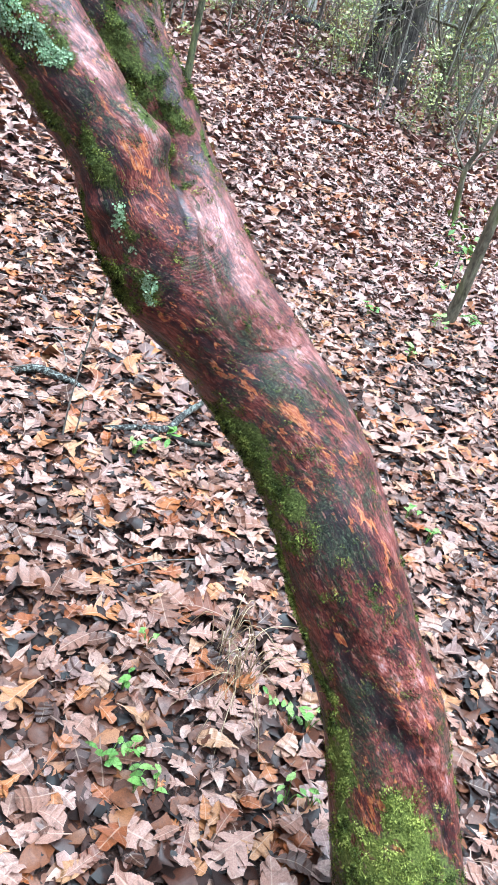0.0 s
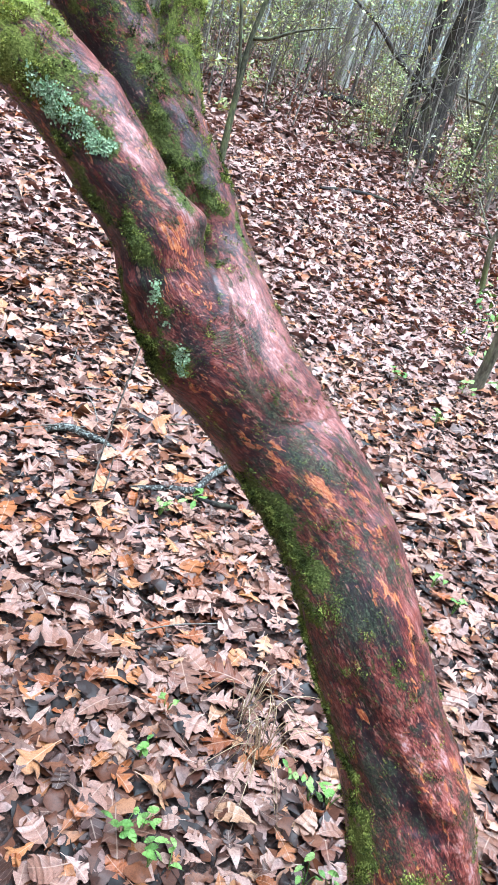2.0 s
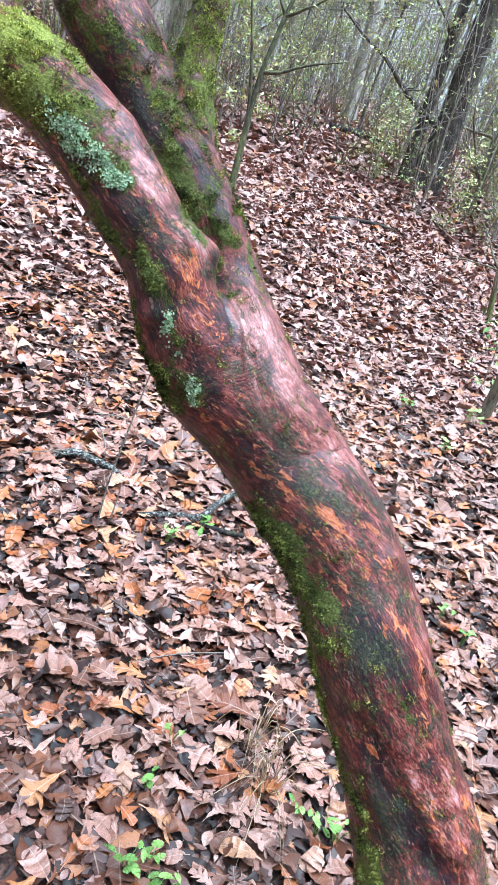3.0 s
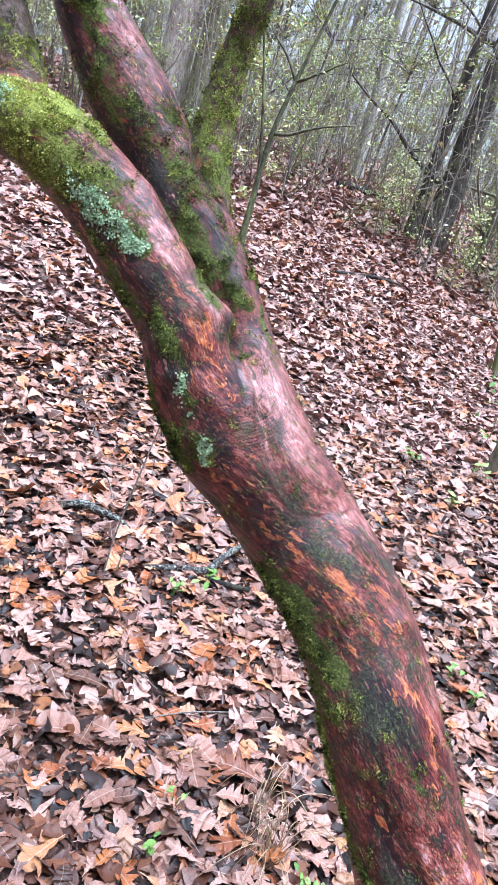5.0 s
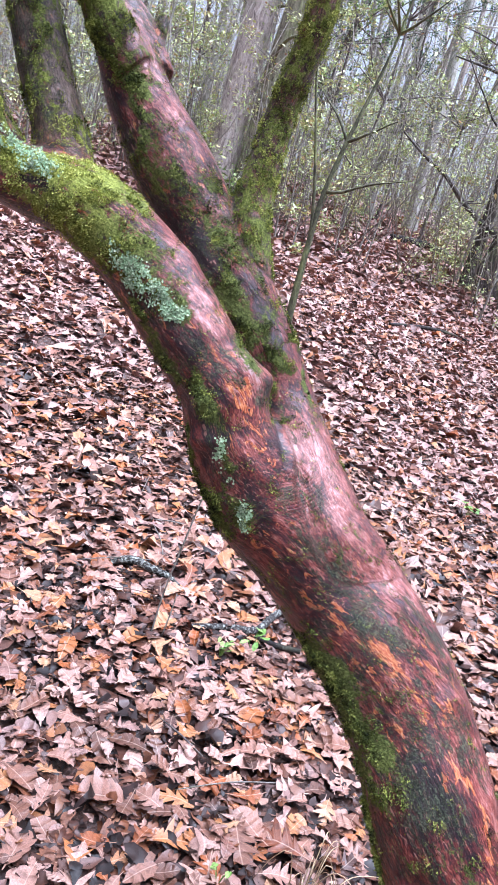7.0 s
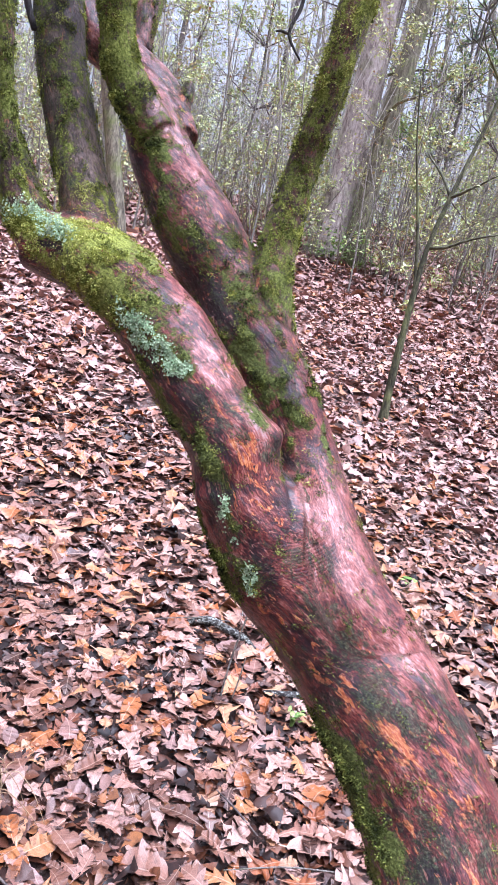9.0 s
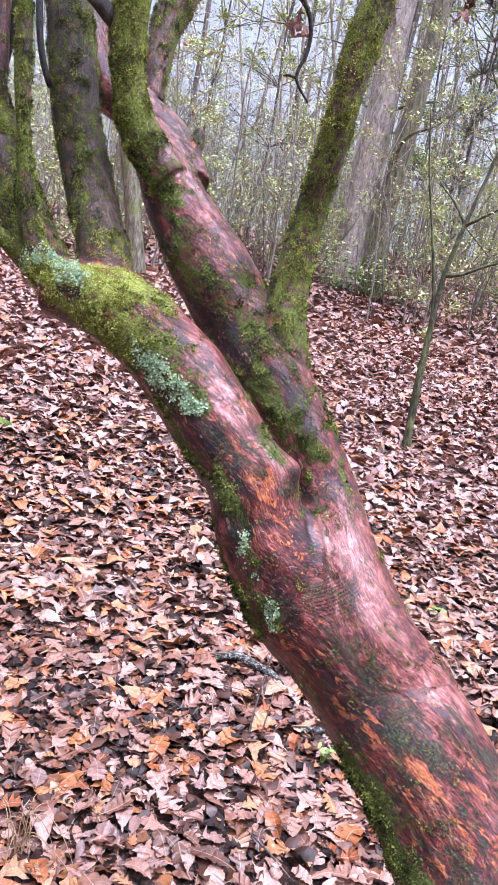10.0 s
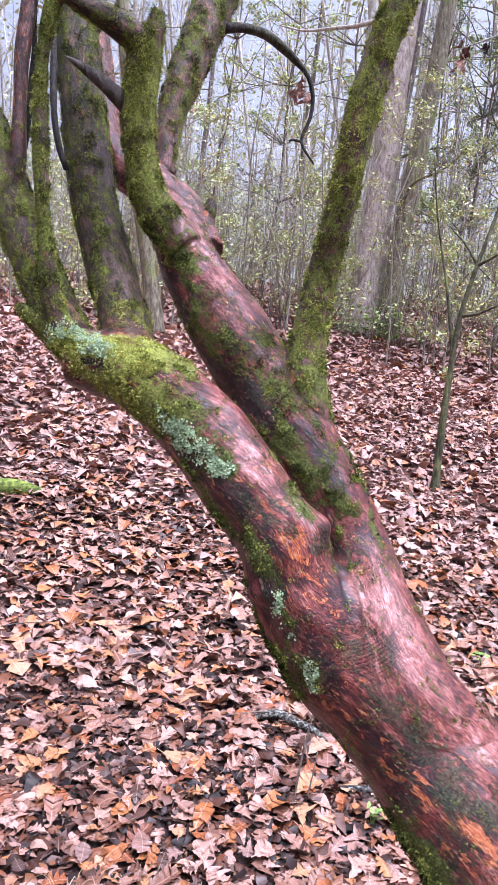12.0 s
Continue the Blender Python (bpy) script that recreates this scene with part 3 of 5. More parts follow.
LIMB_L1 = [(-0.868, 1.33, 1.491, 0.04), (-0.895, 1.294, 1.546, 0.033), (-0.922, 1.28, 1.613, 0.024), (-0.939, 1.276, 1.68, 0.019), (-0.959, 1.278, 1.771, 0.017), (-0.981, 1.284, 1.885, 0.016), (-1, 1.292, 1.999, 0.015), (-1.004, 1.293, 2.087, 0.015), (-0.999, 1.299, 2.176, 0.016), (-0.985, 1.307, 2.252, 0.016)]
LIMB_L2 = [(-0.77, 1.366, 1.496, 0.056), (-0.829, 1.408, 1.57, 0.06), (-0.874, 1.429, 1.64, 0.055), (-0.936, 1.448, 1.743, 0.055), (-0.99, 1.457, 1.864, 0.053), (-1.031, 1.475, 1.97, 0.054), (-1.072, 1.493, 2.089, 0.053), (-1.111, 1.511, 2.205, 0.051), (-1.136, 1.529, 2.295, 0.044), (-1.178, 1.547, 2.42, 0.04)]
LIMB_L3 = [(-0.874, 1.335, 1.502, 0.046), (-0.979, 1.368, 1.592, 0.05), (-1.064, 1.385, 1.682, 0.051), (-1.145, 1.405, 1.777, 0.053), (-1.225, 1.425, 1.884, 0.051), (-1.304, 1.445, 1.995, 0.05), (-1.386, 1.453, 2.107, 0.048)]
LIMB_L3_UP = [(-1.187, 1.401, 1.866, 0.026), (-1.19, 1.416, 1.933, 0.021), (-1.209, 1.434, 2.053, 0.018), (-1.232, 1.455, 2.187, 0.018), (-1.246, 1.481, 2.312, 0.02), (-1.252, 1.504, 2.411, 0.019)]
STUB_L = [(-0.913, 1.305, 1.539, 0.032), (-0.946, 1.284, 1.567, 0.025), (-0.973, 1.264, 1.589, 0.017), (-0.99, 1.249, 1.603, 0.009)]
THIN_L = [(-1.016, 1.395, 1.912, 0.006), (-1.039, 1.393, 1.958, 0.007), (-1.057, 1.393, 2.015, 0.007), (-1.088, 1.413, 2.1, 0.008), (-1.116, 1.436, 2.195, 0.007), (-1.15, 1.457, 2.291, 0.007), (-1.178, 1.476, 2.364, 0.007)]
DARK_L = [(-1.22, 1.447, 1.902, 0.007), (-1.216, 1.464, 1.991, 0.007), (-1.221, 1.475, 2.066, 0.008), (-1.228, 1.483, 2.146, 0.007), (-1.235, 1.494, 2.24, 0.006), (-1.258, 1.503, 2.373, 0.005)]
# marks and painted shade on the bark as strokes: from, to, half-width, strength
MOSS_FOOT = [(-0.05, 1.22, 0.83, 0.06, 1.16, 0.76, 0.044, 0.95), (0.03, 1.18, 0.78, 0.09, 1.14, 0.74, 0.042, 1.0), (0.09, 1.17, 0.67, 0.15, 1.09, 0.71, 0.042, 0.5), (0.08, 1.16, 0.68, 0.14, 1.12, 0.61, 0.017, 0.9), (0.15, 1.12, 0.58, 0.21, 1.08, 0.51, 0.017, 1.0), (0.22, 1.08, 0.49, 0.28, 1.03, 0.43, 0.018, 0.9), (0.3, 1.01, 0.39, 0.34, 0.98, 0.33, 0.03, 0.8), (0.34, 0.98, 0.31, 0.4, 0.91, 0.21, 0.032, 0.85), (0.4, 0.91, 0.18, 0.44, 0.87, 0.15, 0.037, 1.0), (0.45, 0.91, 0.3, 0.53, 0.86, 0.21, 0.046, 1.0), (0.43, 0.88, 0.17, 0.6, 0.87, 0.16, 0.064, 1.0), (0.21, 1.08, 0.71, 0.27, 1.07, 0.68, 0.03, 0.35), (-0.13, 1.3, 0.84, -0.05, 1.22, 0.84, 0.015, 0.7)]
MOSS_FORK = [(-0.5, 1.26, 1.3, -0.45, 1.26, 1.24, 0.017, 0.9), (-0.55, 1.26, 1.34, -0.5, 1.26, 1.29, 0.015, 0.9), (-0.4, 1.25, 1.24, -0.35, 1.25, 1.18, 0.021, 1.0), (-0.4, 1.26, 1.16, -0.38, 1.3, 1.07, 0.016, 0.9), (-0.37, 1.3, 1.06, -0.28, 1.27, 0.98, 0.023, 1.0), (-0.29, 1.24, 1.06, -0.24, 1.25, 1.01, 0.024, 0.7), (-0.34, 1.25, 1.16, -0.29, 1.24, 1.11, 0.012, 0.9), (-0.47, 1.44, 1.42, -0.36, 1.42, 1.32, 0.026, 0.9), (-0.4, 1.44, 1.39, -0.3, 1.43, 1.29, 0.027, 0.8), (-0.3, 1.49, 1.35, -0.27, 1.5, 1.31, 0.013, 0.9), (-0.26, 1.47, 1.28, -0.22, 1.44, 1.23, 0.011, 0.8), (-0.29, 1.42, 1.25, -0.25, 1.38, 1.19, 0.008, 0.9), (-0.54, 1.25, 1.39, -0.45, 1.26, 1.37, 0.021, 0.6)]
MOSS_LIMBS = [(-0.89, 1.26, 1.55, -0.67, 1.28, 1.52, 0.045, 0.9), (-0.82, 1.27, 1.48, -0.56, 1.26, 1.43, 0.041, 0.81), (-0.73, 1.33, 1.56, -0.6, 1.32, 1.52, 0.025, 0.9), (-0.56, 1.26, 1.43, -0.46, 1.25, 1.35, 0.027, 0.63), (-0.68, 1.46, 1.62, -0.5, 1.47, 1.5, 0.042, 0.58), (-0.53, 1.58, 1.59, -0.42, 1.48, 1.48, 0.026, 0.5), (-0.5, 1.46, 1.49, -0.4, 1.45, 1.42, 0.039, 0.5), (-0.41, 1.46, 1.44, -0.34, 1.44, 1.35, 0.027, 0.58), (-0.34, 1.5, 1.39, -0.29, 1.51, 1.33, 0.016, 0.65), (-0.82, 1.45, 1.8, -0.73, 1.47, 1.73, 0.032, 0.9), (-0.76, 1.47, 1.73, -0.69, 1.46, 1.67, 0.019, 0.63), (-0.37, 1.35, 1.32, -0.32, 1.31, 1.3, 0.019, 0.63), (-0.54, 1.5, 1.59, -0.44, 1.54, 1.61, 0.021, 0.58)]
# shade in the fork crease, put into the bark tone
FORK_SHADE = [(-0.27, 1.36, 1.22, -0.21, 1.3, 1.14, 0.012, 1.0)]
FILM = [(-0.13, 1.25, 1.03, -0.05, 1.24, 0.99, 0.018, 1.0), (-0.07, 1.23, 0.97, 0.03, 1.21, 0.94, 0.018, 0.9), (0.06, 1.27, 0.97, 0.15, 1.26, 0.91, 0.023, 0.9), (0.18, 1.17, 0.83, 0.25, 1.14, 0.77, 0.025, 0.9), (0.03, 1.21, 0.94, 0.08, 1.2, 0.92, 0.014, 0.8), (-0.16, 1.3, 1.12, -0.11, 1.28, 1.08, 0.02, 1.0), (-0.23, 1.26, 1.11, -0.18, 1.27, 1.09, 0.022, 0.7), (-0.29, 1.32, 1.25, -0.25, 1.39, 1.2, 0.016, 0.7), (0.16, 1.1, 0.74, 0.24, 1.07, 0.69, 0.03, 0.9), (0.34, 1.08, 0.65, 0.39, 1.1, 0.59, 0.015, 0.8), (0.11, 1.17, 0.86, 0.15, 1.14, 0.81, 0.014, 0.7), (0.31, 1.01, 0.47, 0.39, 0.96, 0.37, 0.021, 0.6), (0.5, 1.03, 0.44, 0.58, 0.96, 0.28, 0.013, 0.7)]
FRESH = [(0.03, 1.19, 0.92, 0.12, 1.17, 0.86, 0.012, 1.0), (0.11, 1.18, 0.88, 0.17, 1.16, 0.82, 0.01, 0.9), (0.17, 1.18, 0.85, 0.2, 1.16, 0.82, 0.01, 0.9), (0.22, 1.13, 0.78, 0.34, 1.08, 0.65, 0.011, 1.0), (0.25, 1.12, 0.75, 0.31, 1.11, 0.71, 0.012, 1.0), (0.24, 1.04, 0.57, 0.29, 1.03, 0.54, 0.006, 1.0), (0.38, 0.94, 0.3, 0.43, 0.9, 0.27, 0.012, 1.0), (0.42, 0.92, 0.31, 0.44, 0.91, 0.3, 0.008, 1.0), (0.47, 0.88, 0.25, 0.49, 0.88, 0.25, 0.007, 1.0), (-0.1, 1.23, 0.94, -0.02, 1.2, 0.92, 0.014, 0.9), (-0.24, 1.25, 0.99, -0.18, 1.24, 0.97, 0.012, 1.0), (-0.31, 1.27, 1.23, -0.24, 1.27, 1.12, 0.021, 0.7), (-0.19, 1.25, 1.05, -0.14, 1.24, 1.01, 0.012, 0.6)]
# black wet streaks, plus painted shade of hollow, undersides, groove and notch
WET_SHADE_TRUNK = [(-0.36, 1.25, 1.18, -0.33, 1.25, 1.1, 0.021, 1.0), (-0.28, 1.25, 1.1, -0.22, 1.25, 1.03, 0.02, 0.9), (-0.21, 1.3, 0.9, -0.08, 1.28, 0.81, 0.022, 1.0), (-0.42, 1.27, 1.2, -0.38, 1.25, 1.17, 0.015, 0.8), (0.15, 1.12, 0.77, 0.25, 1.08, 0.7, 0.02, 0.8), (0.25, 1.04, 0.56, 0.4, 0.98, 0.44, 0.017, 1.0), (0.4, 0.98, 0.44, 0.58, 0.94, 0.27, 0.017, 1.0), (0.28, 1.03, 0.51, 0.35, 0.98, 0.41, 0.015, 0.7), (-0.07, 1.23, 0.96, 0.01, 1.2, 0.93, 0.012, 0.6), (-0.5, 1.25, 1.34, -0.43, 1.25, 1.3, 0.02, 0.6), (-0.16, 1.24, 0.96, -0.05, 1.21, 0.89, 0.021, 0.5), (0.36, 1.04, 0.57, 0.4, 1.03, 0.52, 0.01, 0.4)]
WET_SHADE_LIMBS = [(-0.71, 1.49, 1.57, -0.49, 1.44, 1.43, 0.024, 0.9), (-0.79, 1.48, 1.71, -0.7, 1.47, 1.58, 0.02, 0.9), (-0.88, 1.3, 1.45, -0.76, 1.29, 1.44, 0.016, 0.8), (-0.4, 1.45, 1.42, -0.31, 1.44, 1.32, 0.018, 0.9), (-0.91, 1.48, 1.79, -0.79, 1.49, 1.69, 0.018, 0.8), (-0.29, 1.42, 1.22, -0.23, 1.32, 1.17, 0.01, 1.0), (-0.82, 1.27, 1.51, -0.76, 1.27, 1.5, 0.011, 0.8)]
LICHEN_TRUNK = [(-0.56, 1.25, 1.39, -0.47, 1.25, 1.36, 0.012, 1.0), (-0.54, 1.25, 1.37, -0.51, 1.25, 1.36, 0.009, 1.0), (-0.33, 1.24, 1.15, -0.29, 1.25, 1.09, 0.009, 0.8), (-0.27, 1.25, 1.05, -0.24, 1.25, 1.01, 0.009, 0.7)]
LICHEN_LIMBS = [(-0.61, 1.25, 1.43, -0.46, 1.25, 1.35, 0.014, 1.0), (-0.55, 1.25, 1.4, -0.49, 1.25, 1.37, 0.012, 1.0), (-0.88, 1.27, 1.57, -0.76, 1.29, 1.53, 0.023, 0.7)]
GROOVES = [(-0.28, 1.375, 1.235, -0.215, 1.31, 1.14, 0.010, -0.008), (0.22, 1.06, 0.6, 0.4, 0.98, 0.44, 0.02, -0.009), (0.4, 0.98, 0.44, 0.6, 0.93, 0.26, 0.024, -0.012), (0.32, 1.06, 0.62, 0.5, 1.0, 0.4, 0.03, 0.005)]
LIME_PATCHES = [(-0.772, 1.298, 1.546, 0.11, 1), (-0.849, 1.273, 1.504, 0.08, 0.8), (-0.674, 1.306, 1.490, 0.06, 0.8), (-0.568, 1.285, 1.373, 0.03, 0.4), (-0.411, 1.580, 2.047, 0.16, 0.55), (-0.452, 1.562, 1.646, 0.08, 0.5), (-0.849, 1.439, 2.037, 0.16, 0.4), (-1.110, 1.370, 1.747, 0.14, 0.4), (0.470, 0.879, 0.228, 0.09, 0.5), (0.208, 1.063, 0.532, 0.06, 0.3), (0.317, 0.969, 0.355, 0.06, 0.35), (0.112, 1.117, 0.675, 0.05, 0.2)]
# painted sky sheen on the upper sides: place, radius, strength
SHEEN_PATCHES = [(-0.221, 1.343, 1.168, 0.026, 0.5), (-0.133, 1.331, 1.091, 0.045, 0.8), (-0.074, 1.320, 1.042, 0.055, 1), (0.002, 1.324, 0.965, 0.06, 1), (-0.436, 1.288, 1.384, 0.022, 0.9), (-0.374, 1.291, 1.342, 0.024, 1), (-0.318, 1.301, 1.295, 0.028, 1), (-0.287, 1.452, 1.282, 0.02, 0.5), (-0.519, 1.508, 1.531, 0.03, 0.6), (-0.734, 1.492, 1.778, 0.03, 0.7), (0.430, 1.045, 0.497, 0.05, 0.7), (0.500, 0.991, 0.374, 0.05, 0.6), (0.312, 1.116, 0.696, 0.04, 0.6)]
LUMPS = [(-0.285, 1.33, 1.262, 0.02, 0.012), (-0.338, 1.259, 1.170, 0.03, -0.016), (-0.346, 1.245, 1.109, 0.025, -0.012), (-0.381, 1.243, 1.210, 0.018, 0.01), (-0.377, 1.244, 1.132, 0.02, 0.01), (-0.286, 1.253, 1.040, 0.025, 0.009), (0.202, 1.193, 0.861, 0.022, 0.01), (0.310, 1.143, 0.745, 0.02, 0.01), (0.229, 1.197, 0.846, 0.03, 0.004), (0.501, 1.043, 0.473, 0.03, 0.008), (0.410, 0.986, 0.407, 0.04, -0.008), (0.505, 0.943, 0.306, 0.04, -0.007), (-0.490, 1.328, 1.452, 0.03, 0.008), (-0.313, 1.304, 1.295, 0.034, 0.016), (-0.297, 1.342, 1.271, 0.026, 0.012), (-0.278, 1.372, 1.254, 0.014, -0.008), (-0.211, 1.325, 1.128, 0.026, 0.01), (-0.166, 1.311, 1.078, 0.028, 0.007)]
# rows: path, dull (0 red bark, 1 grey), moss all round
FORK, WRINKLES = np.array((-0.239, 1.300, 1.174)), np.array((-0.158, 1.283, 1.095))
STEM_ROWS = {
    "trunk": (TRUNK, 0.0, 0.0), "right_stem": (RIGHT_STEM, 0.05, 0.05), "mossy_limb": (LIMB_R1A, 0.7, 0.62),
    "forked_limb": (LIMB_R1A_FORK, 0.85, 0.25), "sawn_stub": (LIMB_R1A_STUB, 0.8, 0.1), "pink_limb": (LIMB_R1B, 0.25, 0.0),
    "back_limb": (LIMB_R1C, 0.5, 0.42), "right_limb": (LIMB_R2, 0.6, 0.56), "thin_limb": (LIMB_L1, 0.8, 0.6), "grey_limb": (LIMB_L2, 0.92, 0.36),
    "left_limb": (LIMB_L3, 0.85, 0.46), "brown_limb": (LIMB_L3_UP, 0.55, 0.0), "left_stub": (STUB_L, 0.8, 0.5), "right_stub": (STUB_R, 0.8, 0.5),
}


def build_tree():
    tree = thing("leaning_tree", "leaning wet red-barked tree with mossy forked stems", "tree", at=(0.611, 0.891, -0.12))
    paths = {k: spline(v[0], 0.012) for k, v in STEM_ROWS.items()}
    verts, tris, base = [], [], 0
    for n, (k, path) in enumerate(paths.items()):
        v, q, c = tube(path, 48, 0.012 if k in ("trunk", "right_stem") else 0.04, n + 3)
        verts.append(v)
        tris += [q[:, [0, 1, 2]] + base, q[:, [0, 2, 3]] + base, c + base]
        base += len(v)
    rough = new("tree_rough", mesh_np("tree_rough", np.vstack(verts), np.vstack(tris)))
    mod = rough.modifiers.new("union", "REMESH")
    mod.mode, mod.voxel_size, mod.use_smooth_shade = "VOXEL", 0.0045, True
    mod = rough.modifiers.new("ease", "SMOOTH")
    mod.factor, mod.iterations = 0.5, 6
    whole = bpy.data.meshes.new_from_object(rough.evaluated_get(bpy.context.evaluated_depsgraph_get()))
    bpy.data.objects.remove(rough)
    n = len(whole.vertices)
    co = np.empty(n * 3, np.float32)
    whole.vertices.foreach_get("co", co)
    co = co.reshape(-1, 3).astype(float)
    nor = np.empty(n * 3, np.float32)
    whole.vertex_normals.foreach_get("vector", nor)
    nor = nor.reshape(-1, 3)
    # the grain: place round and along the nearest limb
    grain, tangent, owner, score = np.zeros((n, 3)), np.zeros((n, 3)), np.zeros(n, int), np.full(n, 1e9)
    for m, (k, path) in enumerate(paths.items()):
        t, a, b = frames(path)
        along = np.cumsum(np.r_[0, np.linalg.norm(np.diff(path[:, :3], axis=0), axis=1)]) + 3.7 * m
        lo, hi = path[:, :3].min(0) - 0.2, path[:, :3].max(0) + 0.2
        near = np.where(((co > lo) & (co < hi)).all(1))[0]
        for part in np.array_split(near, max(1, len(near) // 8000)):
            off = co[part, None] - path[None, :, :3]
            dist = np.linalg.norm(off, axis=2) / path[None, :, 3] ** 0.8 * (1.0 if k == "trunk" else 1 + 0.5 * np.exp(-((along - along[0]) / 0.12) ** 2))
            i = dist.argmin(1)
            best = dist[np.arange(len(part)), i]
            better = best < score[part]
            hit, i, best = part[better], i[better], best[better]
            o = co[hit] - path[i, :3]
            u, v, w = (o * a[i]).sum(1), (o * b[i]).sum(1), along[i] + (o * t[i]).sum(1)
            turn = (2.4 if k in ("trunk", "right_stem") else 0.7) * w
            grain[hit] = np.stack([u * np.cos(turn) - v * np.sin(turn), u * np.sin(turn) + v * np.cos(turn), w], 1)
            owner[hit], score[hit], tangent[hit] = m, best, t[i]
    wobble = np.array([noise.noise_vector(Vector(c * 16)) * 0.035 + noise.noise_vector(Vector(c * 45)) * 0.016 for c in co])
    rows = list(STEM_ROWS.values())
    dull = np.array([r[1] for r in rows])[owner]
    moss = np.array([r[2] for r in rows])[owner]

    def spots(patches):
        out = np.zeros(n)
        for x, y, z, r, s in patches:
            off = co + wobble - (x, y, z)
            d = np.sqrt(np.maximum((off**2).sum(1) - 0.65 * (off * tangent).sum(1) ** 2, 0))
            out = np.maximum(out, s * np.exp(-((d / r) ** 2) * 0.9))
        return out

    def strokes(*lists):
        out = np.zeros(n)
        for x1, y1, z1, x2, y2, z2, r, s in itertools.chain(*lists):
            a, b = np.array((x1, y1, z1)), np.array((x2, y2, z2))
            near = np.where(np.linalg.norm(co - (a + b) / 2, axis=1) < np.linalg.norm(b - a) / 2 + 4 * r + 0.03)[0]
            off = co[near] + wobble[near] * min(1.0, 0.2 + r / 0.05) - a
            share = np.clip(off @ (b - a) / max(1e-6, (b - a) @ (b - a)), 0, 1)
            d = np.linalg.norm(off - share[:, None] * (b - a), axis=1)
            value = s * np.exp(-0.7 * (d / r) ** 2)
            out[near] = np.where(np.abs(value) > np.abs(out[near]), value, out[near])
        return out

    ends = np.empty(len(whole.edges) * 2, np.int32)
    whole.edges.foreach_get("vertices", ends)
    ends = ends.reshape(-1, 2)
    count = np.bincount(ends.ravel(), minlength=n)

    def ease(values, times):
        """Evens values out over the skin, so that one limb passes into the next."""
        for _ in range(times):
            total = np.bincount(ends[:, 0], values[ends[:, 1]], n) + np.bincount(ends[:, 1], values[ends[:, 0]], n)
            values = 0.3 * values + 0.7 * total / np.maximum(count, 1)
        return values

    dull, moss = ease(dull, 120), ease(moss, 120)
    lush = np.maximum(0.35 * moss, spots(LIME_PATCHES))
    moss = np.maximum(moss, strokes(MOSS_FOOT, MOSS_FORK, MOSS_LIMBS))
    wrinkle = np.linalg.norm(co - FORK, axis=1)
    ring = np.stack([wrinkle, np.exp(-((np.linalg.norm(co - WRINKLES, axis=1) / 0.042) ** 2)), spots(SHEEN_PATCHES)], 1)
    fresh, lich, film, dark = strokes(FRESH), strokes(LICHEN_TRUNK, LICHEN_LIMBS), strokes(FILM), strokes(WET_SHADE_TRUNK, WET_SHADE_LIMBS, FORK_SHADE)
    moss = np.clip(moss - 0.8 * np.maximum(fresh, 0.4 * dark), 0, 1)
    for x, y, z, r, h in LUMPS:
        d = np.linalg.norm(co - (x, y, z), axis=1)
        co = co + nor * (h * np.exp(-((d / r) ** 2)))[:, None]
    co = co + nor * strokes(GROOVES)[:, None]
    # uneven relief: lumps and shallow flutes along the grain
    bumps = np.array([noise.noise(Vector((g[0] * 14, g[1] * 14, g[2] * 6))) + 0.5 * noise.noise(Vector((g[0] * 40, g[1] * 40, g[2] * 9))) for g in grain])
    co = co + nor * (0.0042 * bumps + 0.004 * np.clip(moss - 0.5, 0, 0.5))[:, None]
    whole.vertices.foreach_set("co", co.astype(np.float32).ravel())
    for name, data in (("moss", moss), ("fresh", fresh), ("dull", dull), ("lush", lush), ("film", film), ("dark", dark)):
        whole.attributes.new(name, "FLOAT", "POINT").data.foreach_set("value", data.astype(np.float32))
    whole.attributes.new("grain", "FLOAT_VECTOR", "POINT").data.foreach_set("vector", grain.astype(np.float32).ravel())
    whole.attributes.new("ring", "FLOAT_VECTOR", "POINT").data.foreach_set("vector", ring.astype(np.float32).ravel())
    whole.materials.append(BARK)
    whole.update()
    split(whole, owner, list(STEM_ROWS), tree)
    return tree, co, nor, moss, lich, lush


